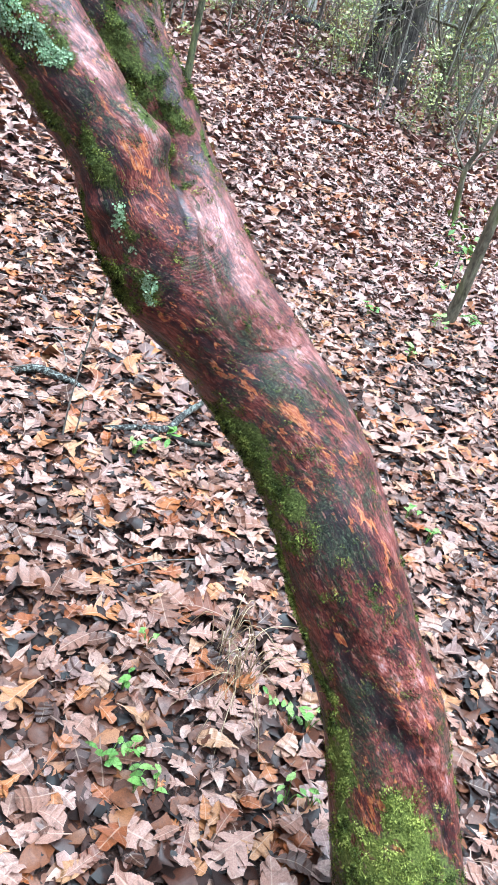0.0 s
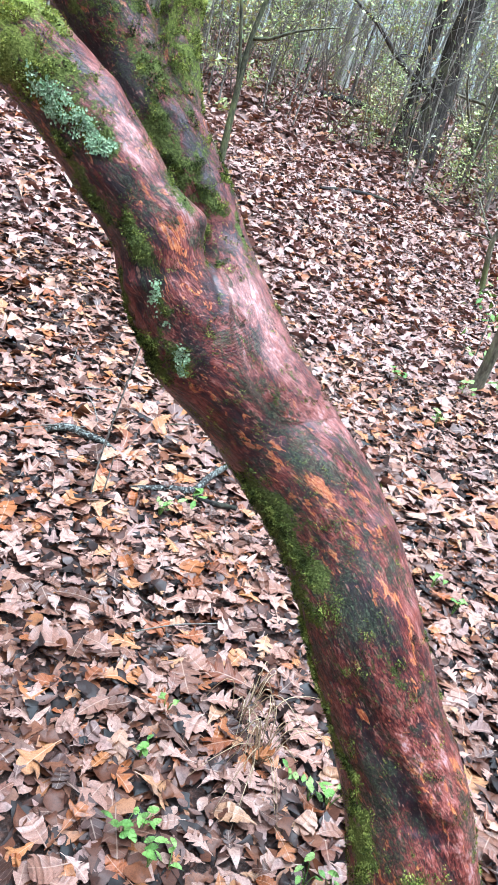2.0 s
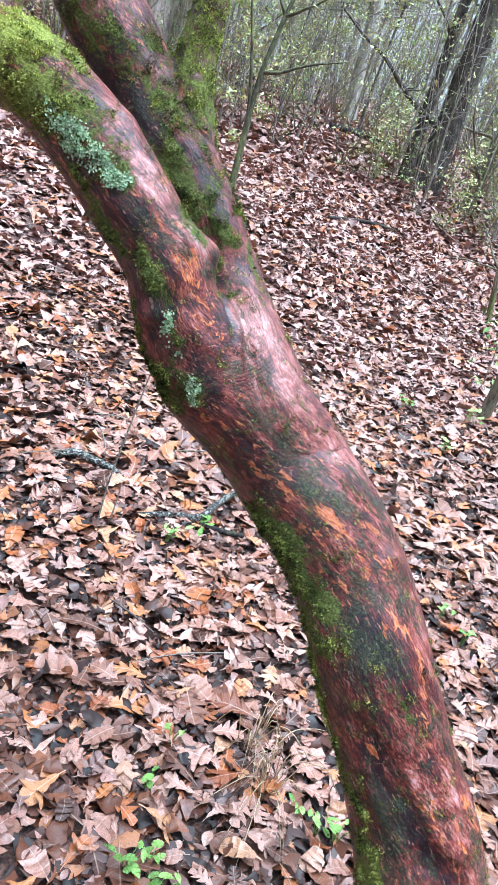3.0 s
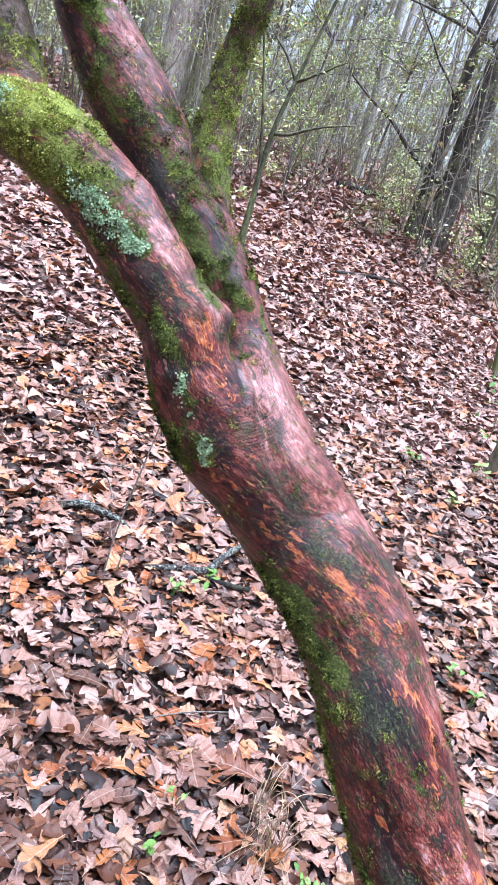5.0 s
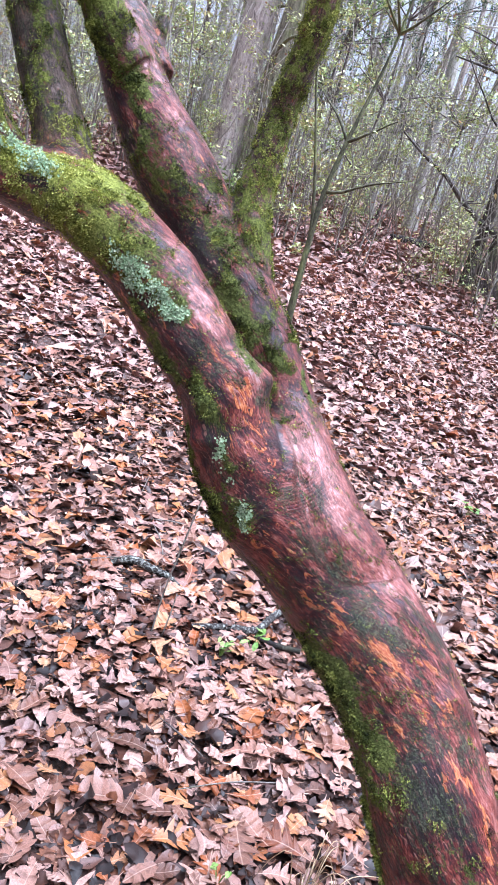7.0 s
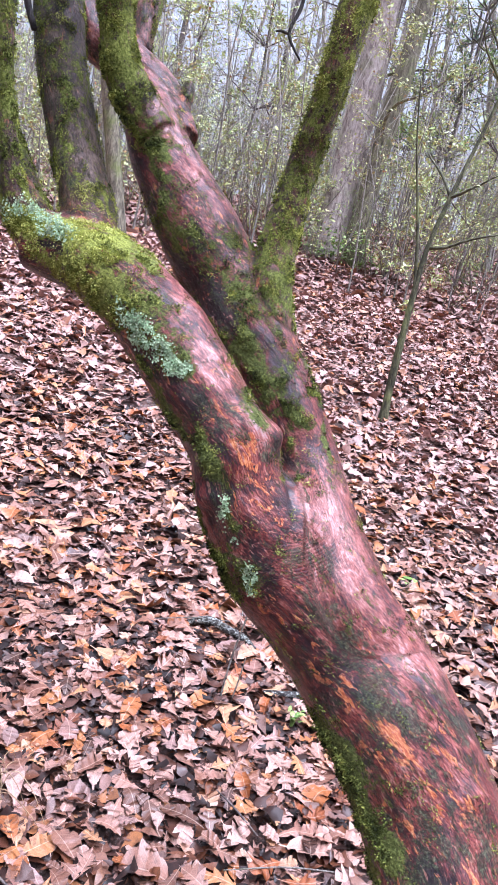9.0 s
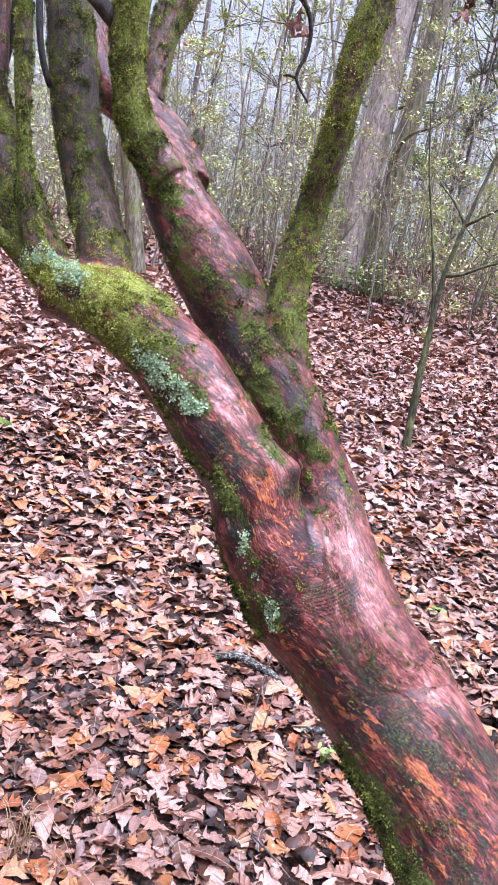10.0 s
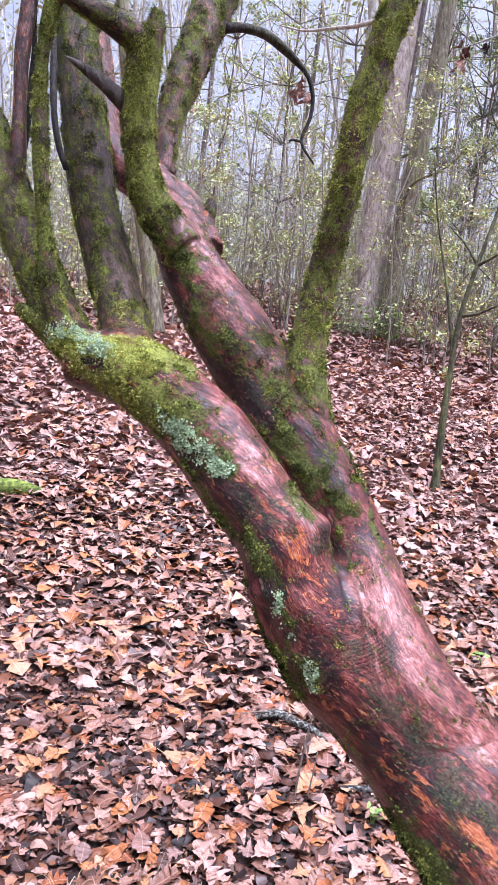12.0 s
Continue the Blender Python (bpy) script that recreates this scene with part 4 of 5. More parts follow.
def split(whole, owner, kinds, tree):
    """Cuts the fused skin into one mesh a limb, with the normals of the whole."""
    nf = len(whole.polygons)
    size = np.empty(nf, np.int32)
    whole.polygons.foreach_get("loop_total", size)
    corner = np.empty(len(whole.loops), np.int32)
    whole.loops.foreach_get("vertex_index", corner)
    assert (size == 4).all()
    quads = corner.reshape(-1, 4)
    co = np.empty(len(whole.vertices) * 3, np.float32)
    whole.vertices.foreach_get("co", co)
    co = co.reshape(-1, 3)
    nor = np.empty(len(whole.vertices) * 3, np.float32)
    whole.vertex_normals.foreach_get("vector", nor)
    nor = nor.reshape(-1, 3)
    face = np.median(owner[quads], axis=1).astype(int)
    face = np.where(np.isin(face, owner), owner[quads[:, 0]], face)
    values = {}
    for name, wide in (("moss", 1), ("fresh", 1), ("dull", 1), ("lush", 1), ("film", 1), ("dark", 1), ("grain", 3), ("ring", 3)):
        values[name] = np.empty(len(co) * wide, np.float32)
        whole.attributes[name].data.foreach_get("vector" if wide == 3 else "value", values[name])
    values["grain"], values["ring"] = values["grain"].reshape(-1, 3), values["ring"].reshape(-1, 3)
    for m, kind in enumerate(kinds):
        mine = quads[face == m]
        if not len(mine):
            continue
        used, local = np.unique(mine, return_inverse=True)
        me = mesh_np(kind, co[used], local.reshape(-1, 4), BARK)
        for name in ("moss", "fresh", "dull", "lush", "film", "dark"):
            me.attributes.new(name, "FLOAT", "POINT").data.foreach_set("value", values[name][used])
        for name in ("grain", "ring"):
            me.attributes.new(name, "FLOAT_VECTOR", "POINT").data.foreach_set("vector", values[name][used].ravel())
        me.normals_split_custom_set_from_vertices(nor[used])
        child(kind, me, tree)
    bpy.data.meshes.remove(whole)


tree, skin, skin_normal, skin_moss, skin_lichen, skin_lush = build_tree()
child("dead_branch", tubes_mesh("dead_branch", [(spline([(x, y, z, 0.78 * r) for x, y, z, r in DEAD_D1], 0.02), 10, 0.12, 1), (spline([(-0.781, 2.071, 2.147, 0.004), (-0.80, 2.06, 2.15, 0.004), (-0.815, 2.06, 2.148, 0.002)], 0.01), 6, 0, 2)], BARK_BLACK), tree, "dark dead hooked branch")
child("dead_branch", tubes_mesh("dead_branch", [(spline(DEAD_D2, 0.02), 12, 0.14, 2)], BARK_DEEP), tree, "grey broken dead branch")
child("thin_shoot", tubes_mesh("thin_shoot", [(spline(THIN_L, 0.02), 8, 0.05, 3)], BARK_BLACK), tree)
child("thin_shoot", tubes_mesh("thin_shoot", [(spline(DARK_L, 0.02), 8, 0.05, 4)], BARK_BLACK), tree)


def pick_skin(weight, count, g):
    p = weight / weight.sum()
    return g.choice(len(weight), count, p=p)


def tufts():
    """Short moss leaves standing on the bark where it is mossy."""
    g = np.random.default_rng(11)
    lump = np.array([noise.noise(Vector(c * 28)) for c in skin])
    lump += 0.7 * np.array([noise.noise(Vector(c * 75)) for c in skin])
    weight = np.clip(1.1 * skin_moss + 1.5 * lump - 0.44, 0, 1)
    i = pick_skin(weight, 190000, g)
    nrm = skin_normal[i] + g.normal(0, 0.45, (len(i), 3))
    nrm /= np.linalg.norm(nrm, axis=1)[:, None]
    side = np.cross(nrm, g.normal(0, 1, (len(i), 3)))
    side /= np.linalg.norm(side, axis=1)[:, None]
    tall = g.uniform(0.0012, 0.0046, len(i))[:, None] * (0.5 + skin_moss[i])[:, None]
    wide = g.uniform(0.0006, 0.0014, len(i))[:, None]
    foot = skin[i] + g.normal(0, 0.0022, (len(i), 3))
    other = np.cross(nrm, side)
    verts = np.stack([foot - side * wide, foot + side * wide, foot + nrm * tall + side * wide * 0.5 + other * wide, foot + nrm * tall * 0.6 - other * wide * 1.6], 1).reshape(-1, 3)
    b = (np.arange(len(i)) * 4)[:, None]
    tris = np.concatenate([b + [0, 1, 2], b + [0, 2, 3]], 0)
    me = mesh_np("moss", verts, tris, MOSS, False)
    me.attributes.new("lush", "FLOAT", "POINT").data.foreach_set("value", np.repeat(skin_lush[i], 4).astype(np.float32))
    child("moss", me, tree, "yellow-green moss cushions on the bark", "stuff")


def discs():
    """Pale lichen lobes pressed on the bark."""
    g = np.random.default_rng(12)
    lump = np.array([noise.noise(Vector(c * 45)) for c in skin])
    weight = np.clip(skin_lichen * (1 + 1.6 * lump) - 0.22, 0, 1)
    i = pick_skin(weight, 3400, g)
    nrm = skin_normal[i] + g.normal(0, 0.3, (len(i), 3))
    nrm /= np.linalg.norm(nrm, axis=1)[:, None]
    side = np.cross(nrm, g.normal(0, 1, (len(i), 3)))
    side /= np.linalg.norm(side, axis=1)[:, None]
    other = np.cross(nrm, side)
    mid = skin[i] + skin_normal[i] * g.uniform(0.002, 0.005, (len(i), 1)) + g.normal(0, 0.0028, (len(i), 3))
    a = np.arange(6) * math.pi / 3
    r = g.uniform(0.0009, 0.0028, (len(i), 1)) * g.uniform(0.6, 1.2, (len(i), 6))
    ring = mid[:, None] + r[..., None] * (np.cos(a)[None, :, None] * side[:, None] + np.sin(a)[None, :, None] * other[:, None]) + nrm[:, None] * 0.0012
    verts = np.concatenate([mid[:, None], ring], 1).reshape(-1, 3)
    b = (np.arange(len(i)) * 7)[:, None]
    tris = np.concatenate([b + [0, 1 + k, 1 + (k + 1) % 6] for k in range(6)], 0)
    child("lichen", mesh_np("lichen", verts, tris, LICHEN, False), tree, "pale mint-green lichen on the bark", "stuff")


tufts()
discs()


# ---- woods around ----
def stem(base, lean, height, r, g, wander=0.02, top=0.35):
    """A path for a standing stem, rooted a little below the ground."""
    rows, x, y = [], 0.0, 0.0
    n = max(5, int(height / 1.2))
    for i in range(n + 1):
        s = i / n
        flare = 1 + 0.45 * max(0.0, 1 - s * height / 0.5)
        rows.append((base[0] + lean[0] * s * height + x, base[1] + lean[1] * s * height + y, base[2] - 0.25 + s * (height + 0.25), r * flare * (1 - (1 - top) * s)))
        x, y = x + g.normal(0, wander) * height / n, y + g.normal(0, wander) * height / n
    return rows


def limb(path, at_share, length, rise, r, g):
    """A path for a branch that leaves a stem."""
    i = int(at_share * (len(path) - 1))
    a = g.uniform(0, 6.283)
    p, rows = np.array(path[i][:3]), []
    d = np.array([math.cos(a), math.sin(a), rise])
    for k in range(6):
        rows.append((*p, r * (1 - 0.16 * k)))
        d = d + g.normal(0, 0.16, 3)
        p = p + d / np.linalg.norm(d) * length / 5
    return rows


def small_leaves(centres, size, g, spread=0.06, stations=(0, 5, 10)):
    pos = centres + g.normal(0, spread, centres.shape)
    n = len(pos)
    return leaves(pos, np.clip(g.normal(size, size * 0.25, n), size * 0.5, size * 1.6), g.normal(0, 0.7, n), np.full(n, 0.5), 1, stations, g)


def woodland_tree(name, label, seed, height, r, bark, lean=(0, 0), limbs=7, low=0.25, base=(0, 0, 0), twiggy=True):
    g = np.random.default_rng(seed)
    tr = thing(name, label, "tree", "trees of the wood", at=base)
    path = stem(base, lean, height, r, g)
    child("trunk", tubes_mesh("trunk", [(spline(path, 0.25), 14 if r > 0.12 else 9, 0.07, seed)], bark), tr)
    for k in range(limbs):
        share = low + (0.95 - low) * (k + g.random()) / limbs
        rows = limb(path, share, g.uniform(0.12, 0.28) * height * (1.1 - 0.5 * share), g.uniform(0.1, 0.8), r * (1 - share * 0.6) * g.uniform(0.16, 0.3), g)
        parts = [(spline(rows, 0.15), 6, 0, k)]
        if twiggy:
            for q in range(4):
                parts.append((spline(limb(rows, g.uniform(0.3, 1), g.uniform(0.3, 0.9), g.uniform(-0.1, 0.6), rows[3][3] * 0.4, g), 0.15), 4, 0, q))
        child("branch", tubes_mesh("branch", parts, bark), tr)
    return tr


def undergrowth(name, label, seed, height, r, leaf_count, leaf_size, leaf_material, twigs=12, base=(0, 0, 0), lean=(0, 0), bark=None, low=0.12, path=None):
    g = np.random.default_rng(seed)
    sh = thing(name, label, "sapling", "undergrowth of the wood", at=base)
    path = path or stem(base, lean, height, r, g, 0.07)
    child("stem", tubes_mesh("stem", [(spline(path, 0.12), 7, 0.05, seed)], bark or TWIG), sh)
    parts, tips = [], []
    for k in range(twigs):
        rows = limb(path, g.uniform(low, 1), g.uniform(0.12, 0.32) * height, g.uniform(0.1, 1.1), r * 0.45, g)
        parts.append((spline(rows, 0.2), 4, 0, k))
        tips += [q[:3] for q in rows[2:]]
        for q in range(2):
            sub = limb(rows, g.uniform(0.3, 1), g.uniform(0.15, 0.4), g.uniform(-0.2, 0.8), r * 0.2, g)
            parts.append((spline(sub, 0.25), 3, 0, q))
            tips += [w[:3] for w in sub[1:]]
    child("twig_spray", tubes_mesh("twig_spray", parts, bark or TWIG), sh, kind="stuff")
    if leaf_count:
        tips = np.array(tips)
        v, q, _ = small_leaves(tips[g.integers(0, len(tips), leaf_count)], leaf_size, g)
        child("foliage", mesh_np("foliage", v, q, leaf_material), sh, kind="stuff")
    return sh


def on_ground(x, y):
    return (x, y, float(ground_height(x, y)))


woodland_tree("pine_tree", "large pale-barked pine with a mossy foot", 21, 15, 0.34, BARK_PALE, (0.03, 0.02), 6, 0.3, on_ground(-5.11, 14.51))
woodland_tree("mossy_tree", "upright forest tree with green algae on its bark", 22, 14, 0.22, BARK_MOSSY, (0.06, 0.03), 8, 0.12, on_ground(-4.53, 14.46))
woodland_tree("slim_tree", "slim dark tree behind the pine", 23, 12, 0.11, BARK_DARK, (0.04, 0.02), 6, 0.2, on_ground(-6.05, 17.73))
woodland_tree("dark_tree", "dark rough-barked tree on the bank", 24, 15, 0.27, BARK_DEEP, (0.05, 0.0), 8, 0.14, on_ground(0.52, 15.21))
woodland_tree("dark_tree", "thinner dark stem grown beside the rough-barked tree", 29, 13, 0.12, BARK_DEEP, (0.02, 0.0), 7, 0.2, on_ground(0.14, 15.1))
woodland_tree("grey_tree", "grey tree with a mossy foot behind the leaning stems", 25, 12, 0.13, BARK_MOSSY, (-0.16, -0.1), 6, 0.25, on_ground(-7.04, 10.17))
woodland_tree("slim_tree", "slim grey tree on the bank", 26, 12, 0.13, BARK_FOREST, (0.03, 0), 7, 0.15, on_ground(-2.88, 20.84))
woodland_tree("grey_tree", "grey forest tree with algae on its bark", 27, 14, 0.23, BARK_MOSSY, (-0.07, 0), 6, 0.2, on_ground(-6.21, 18.41))
woodland_tree("grey_tree", "grey forest tree on top of the bank", 28, 14, 0.17, BARK_FOREST, (-0.03, 0), 6, 0.2, on_ground(-1.62, 20.58))
sapling = undergrowth("sapling", "slim bare sapling with mossy bark on the bank", 31, 3.6, 0.042, 20, 0.06, SHRUB, 7, on_ground(-1.52, 7.53), None, SAPLING_BARK, 0.45,
                      [(-1.517, 7.53, 0.10, 0.075), (-1.53, 7.55, 0.38, 0.045), (-1.556, 7.612, 0.864, 0.04), (-1.575, 7.715, 1.558, 0.031), (-1.572, 7.793, 2.02, 0.027), (-1.502, 7.916, 2.55, 0.023), (-1.407, 8.053, 3.09, 0.018), (-1.321, 8.194, 3.68, 0.014), (-1.25, 8.3, 4.6, 0.01)])
child("side_stem", tubes_mesh("side_stem", [(spline([(-1.575, 7.715, 1.53, 0.02), (-1.64, 7.73, 1.9, 0.017), (-1.753, 7.751, 2.35, 0.014), (-1.938, 7.764, 3.02, 0.01), (-2.05, 7.77, 3.6, 0.006)], 0.1), 7, 0.06, 4)], SAPLING_BARK), sapling)
child("hanging_branch", tubes_mesh("hanging_branch", [(spline([(-1.40, 7.55, 4.72, 0.018), (-1.52, 7.5, 4.61, 0.012), (-1.70, 7.38, 4.50, 0.009), (-1.90, 7.27, 4.40, 0.004)], 0.05), 6, 0, 1)], TWIG), sapling)
g = np.random.default_rng(151)
for p in ((-1.83, 7.32, 4.48), (-1.82, 7.3, 4.36), (-1.78, 7.31, 4.27), (-1.75, 7.34, 4.41), (-1.84, 7.26, 4.20), (-1.6, 7.45, 4.44)):
    v, q, blade = leaves(np.array([p]), np.array([0.2]), np.array([1.3]), np.array([1.2]), 2, None, g)
    child("dried_leaf", mesh_np("dried_leaf", v, q, LITTER_OLD, True, blade), sapling, "hanging dark brown dried leaf")
undergrowth("sapling", "leaning mossy sapling growing on the bank", 32, 4.2, 0.05, 12, 0.05, SHRUB, 2, on_ground(1.33, 6.14), None, BARK_MOSSY, 0.8,
            [(1.33, 6.14, -0.36, 0.07540000000000001), (1.333, 6.141, -0.163, 0.058), (1.35, 6.14, 0.22, 0.05), (1.36, 6.14, 0.78, 0.045), (1.37, 6.14, 1.27, 0.04), (1.38, 6.14, 1.91, 0.034)])
undergrowth("sapling", "thin crooked sapling on the bank", 33, 3.6, 0.03, 24, 0.05, SHRUB, 8, on_ground(1.66, 9.65), None, BARK_MOSSY, 0.4,
            [(1.66, 9.65, -0.01, 0.052000000000000005), (1.664, 9.65, 0.189, 0.04), (1.58, 9.65, 0.74, 0.034), (1.65, 9.65, 0.99, 0.028), (1.75, 9.65, 1.33, 0.024), (1.96, 9.65, 2.06, 0.018)])
undergrowth("sapling", "leaning mossy young tree near the dark trunk", 34, 6.0, 0.09, 60, 0.06, SHRUB, 9, on_ground(1.43, 14.8), None, BARK_MOSSY, 0.5,
            [(1.43, 14.8, 1.01, 0.169), (1.428, 14.798, 1.208, 0.13), (1.49, 14.8, 1.82, 0.11), (1.57, 14.8, 2.47, 0.1), (1.56, 14.8, 3.15, 0.09)])
undergrowth("withered_shrub", "thin shrub holding curled brown dead leaves", 35, 1.0, 0.012, 16, 0.17, LITTER_OLD, 6, on_ground(0.35, 13.4), (0, 0), BARK_DARK, 0.4)


def scatter(things, count, near, far, seed, keep, size=(0.8, 1.25)):
    """Copies of things over the wood, where keep(x, y) allows."""
    g = np.random.default_rng(seed)
    done = 0
    while done < count:
        x, y = wedge(near, far, 1 / (SPAN * (far**2 - near**2) / 2) * 1.01, g)
        x, y = float(x[0]), float(y[0])
        if not keep(x, y):
            continue
        s = g.uniform(*size)
        m = pose(*on_ground(x, y), g.normal(0, 2), g.normal(0, 2), g.uniform(0, 360))
        copy_thing(things[done % len(things)], m @ Matrix.Diagonal((s, s, s, 1)))
        done += 1
    for ob in things:
        for o in (*ob.children_recursive, ob):
            bpy.data.objects.remove(o)


def open_floor(x, y):
    """The leafy clearing stays free."""
    return (x > -0.9 and y > 12.3) or (x <= -0.9 and math.hypot(x, y) > 12.5)


scatter([woodland_tree("forest_tree", "slender grey tree of the bare wood", 40 + k, 17 + k % 4, 0.06 + 0.03 * (k % 4), (BARK_FOREST, BARK_PALE, BARK_FOREST, BARK_DARK, BARK_MOSSY)[k % 5], (0, 0), 14, 0.08) for k in range(6)], 28, 18, 55, 5, lambda x, y: True, (0.7, 1.3))
scatter([undergrowth("bare_sapling", "thin bare sapling in the undergrowth", 60 + k, 3.6 + 0.5 * k, 0.016 + 0.003 * k, 110, 0.052, SHRUB, 16) for k in range(4)], 130, 9, 32, 6, open_floor)
scatter([undergrowth("leafy_shrub", "understorey shrub with sparse yellow-green leaves", 70 + k, 2.0 + 0.7 * k, 0.012 + 0.003 * k, 820, 0.072, SHRUB, 18) for k in range(4)], 110, 12.5, 32, 7, open_floor)
scatter([undergrowth("evergreen_shrub", "loose evergreen young tree with fine grey-green foliage", 80 + k, 3.5 + k, 0.03, 900, 0.05, PINE_NEEDLES, 26) for k in range(2)], 20, 15, 32, 8, lambda x, y: True)


for n, (x, y, tall, count, low) in enumerate([(-0.36, 15.5, 2.2, 520, 0.2), (-0.41, 13.8, 1.6, 420, 0.2), (-2.1, 19.0, 3.0, 600, 0.2), (2.0, 15.0, 3.2, 700, 0.2), (-2.7, 16.8, 2.6, 500, 0.2), (1.0, 12.5, 1.4, 300, 0.2),
                                              (-9.0, 14.5, 4.5, 900, 0.2), (-7.6, 13.2, 3.0, 600, 0.2), (-3.0, 12.6, 5.5, 700, 0.45), (-3.6, 11.9, 4.5, 420, 0.5), (-7.9, 16.5, 5.0, 700, 0.2), (-2.2, 13.4, 2.4, 300, 0.2)]):
    undergrowth("leafy_shrub", "understorey shrub with sparse yellow-green leaves", 200 + n, tall, 0.014, int(2.2 * count), 0.056, SHRUB, 16, on_ground(x, y), (0, 0), None, low)


scatter([undergrowth("low_shrub", "knee-high shrub with small pale yellow-green leaves", 230 + k, 0.6 + 0.25 * k, 0.006, 140 + 50 * k, 0.042, (SHRUB, SHRUB, GREEN)[k], 12, low=0.05) for k in range(3)], 90, 9.5, 22, 9, open_floor)
for n, (x, y) in enumerate([(-4.95, 14.0), (-4.6, 13.9), (-5.4, 14.1), (-4.2, 14.1)]):
    undergrowth("fern_clump", "low fresh green ferny plant at the foot of the pine", 240 + n, 0.7, 0.006, 160, 0.08, GREEN, 14, on_ground(x, y), low=0.05)


for n, (x, y, tall, count, size, material) in enumerate([(-8.4, 16.4, 8.0, 1500, 0.11, SHRUB), (-7.2, 17.6, 9.0, 1300, 0.11, SHRUB), (-4.4, 19.5, 9.0, 1700, 0.12, SHRUB), (-3.5, 16.0, 8.0, 1500, 0.09, GREEN), (-2.6, 15.6, 7.0, 1400, 0.09, SHRUB),
                                                       (-3.9, 17.2, 8.5, 4200, 0.075, PINE_NEEDLES), (-2.6, 20.5, 8.5, 3600, 0.09, PINE_NEEDLES), (-5.6, 19.5, 9.0, 3200, 0.06, PINE_NEEDLES), (-10.5, 17.0, 9.0, 1500, 0.11, SHRUB), (-1.2, 18.5, 7.0, 1300, 0.1, SHRUB)]):
    undergrowth("leafy_tree", "young understorey tree with thin yellowing green leaves", 260 + n, tall, 0.04, int(1.8 * count), 0.75 * size, material, 60 if material is PINE_NEEDLES else 26, on_ground(x, y), (0, 0), BARK_DARK, 0.3)


def far_woods():
    g = np.random.default_rng(90)
    parts, tips = [], []
    for k in range(860):
        # those not ahead stay unseen: a ring added to block low horizon light
        ahead = k < 420
        d, a = (28 + 85 * g.random() ** 1.3, g.uniform(-0.4, 1.1)) if ahead else (g.uniform(7, 40), g.uniform(1.35, 5.4))
        x, y = -d * math.sin(a), d * math.cos(a)
        z = float(ground_height(x, y))
        h, r = g.uniform(14, 28), g.uniform(0.03, 0.12)
        top = (x + g.normal(0, 3.2), y + g.normal(0, 3.2), z + h)
        parts.append((np.array([(x, y, z - 0.3, r), ((x + top[0]) / 2 + g.normal(0, 0.3), (y + top[1]) / 2, z + h / 2, r * 0.75), (*top, r * 0.15)]), 5, 0, 0))
        for q in range(24):
            s = g.uniform(0.03, 0.9)
            b = np.array([x + (top[0] - x) * s, y + (top[1] - y) * s, z + h * s])
            e = b + np.array([g.normal(0, 1.5), g.normal(0, 1.5), g.uniform(0.3, 2.6)])
            parts.append((np.array([(*b, r * 0.28), (*((b + e) / 2 + g.normal(0, 0.2, 3)), r * 0.18), (*e, r * 0.06)]), 3, 0, 0))
            tips.append(e)
    tagged(new("far_woods", tubes_mesh("far_woods", parts, BARK_FOREST)), "distant bare grey wood, with an unseen ring behind to block light", "woods", kind="stuff")
    tips = np.array(tips)
    ahead = tips[: 420 * 24]
    v, q, _ = small_leaves(ahead[g.integers(0, len(ahead), 52000)], 0.22, g, 0.7, (0, 5, 10))
    tagged(new("far_foliage", mesh_np("far_foliage", v, q, SHRUB)), "sparse yellowing leaves of the distant wood", "foliage", kind="stuff")


far_woods()


def brush():
    """Thin bare stems that fill the understorey between the trees."""
    g = np.random.default_rng(95)
    parts, tips = [], []
    for k in range(1200):
        d, a = 13 + 30 * g.random() ** 1.2, g.uniform(-0.36, 1.0)
        x, y = -d * math.sin(a), d * math.cos(a)
        if not open_floor(x, y):
            continue
        z, h, r = float(ground_height(x, y)), g.uniform(0.8, 5.0), g.uniform(0.006, 0.017)
        e = np.array([x + g.normal(0, 0.22) * h, y + g.normal(0, 0.22) * h, z + h])
        b = np.array([x, y, z - 0.1])
        mid = (b + e) / 2 + g.normal(0, 0.06, 3) * h
        parts.append((np.array([(*b, r), (*mid, r * 0.75), (*e, r * 0.3)]), 3, 0, 0))
        for q in range(4):
            s = g.uniform(0.3, 0.95)
            f = b + (e - b) * s + (mid - (b + e) / 2) * (1 - abs(2 * s - 1))
            t = f + g.normal(0, 0.24, 3) * h * 0.6 + (0, 0, 0.12 * h)
            parts.append((np.array([(*f, r * 0.5), (*((f + t) / 2 + g.normal(0, 0.05, 3)), r * 0.35), (*t, r * 0.15)]), 3, 0, 0))
            tips += [t, (f + t) / 2]
    tagged(new("brushwood", tubes_mesh("brushwood", parts, TWIG)), "thin grey bare brush of the understorey", "brush", kind="stuff")
    tips = np.array(tips)
    v, q, _ = small_leaves(tips[g.integers(0, len(tips), 34000)], 0.075, g, 0.16)
    tagged(new("brush_leaves", mesh_np("brush_leaves", v, q, SHRUB)), "sparse small yellow-green leaves on thin brush", "foliage", kind="stuff")


brush()


# ---- things on the forest floor ----
def stick(name, label, points, material, sides=9):
    rows = [(x, y, float(ground_height(x, y)) + h, r) for x, y, h, r in points]
    ob = new(name, tubes_mesh(name, [(spline(rows, 0.03), sides, 0.1, len(points))], material))
    return tagged(ob, label, "stick" if name != "mossy_log" else "log", "fallen wood on the leaves")


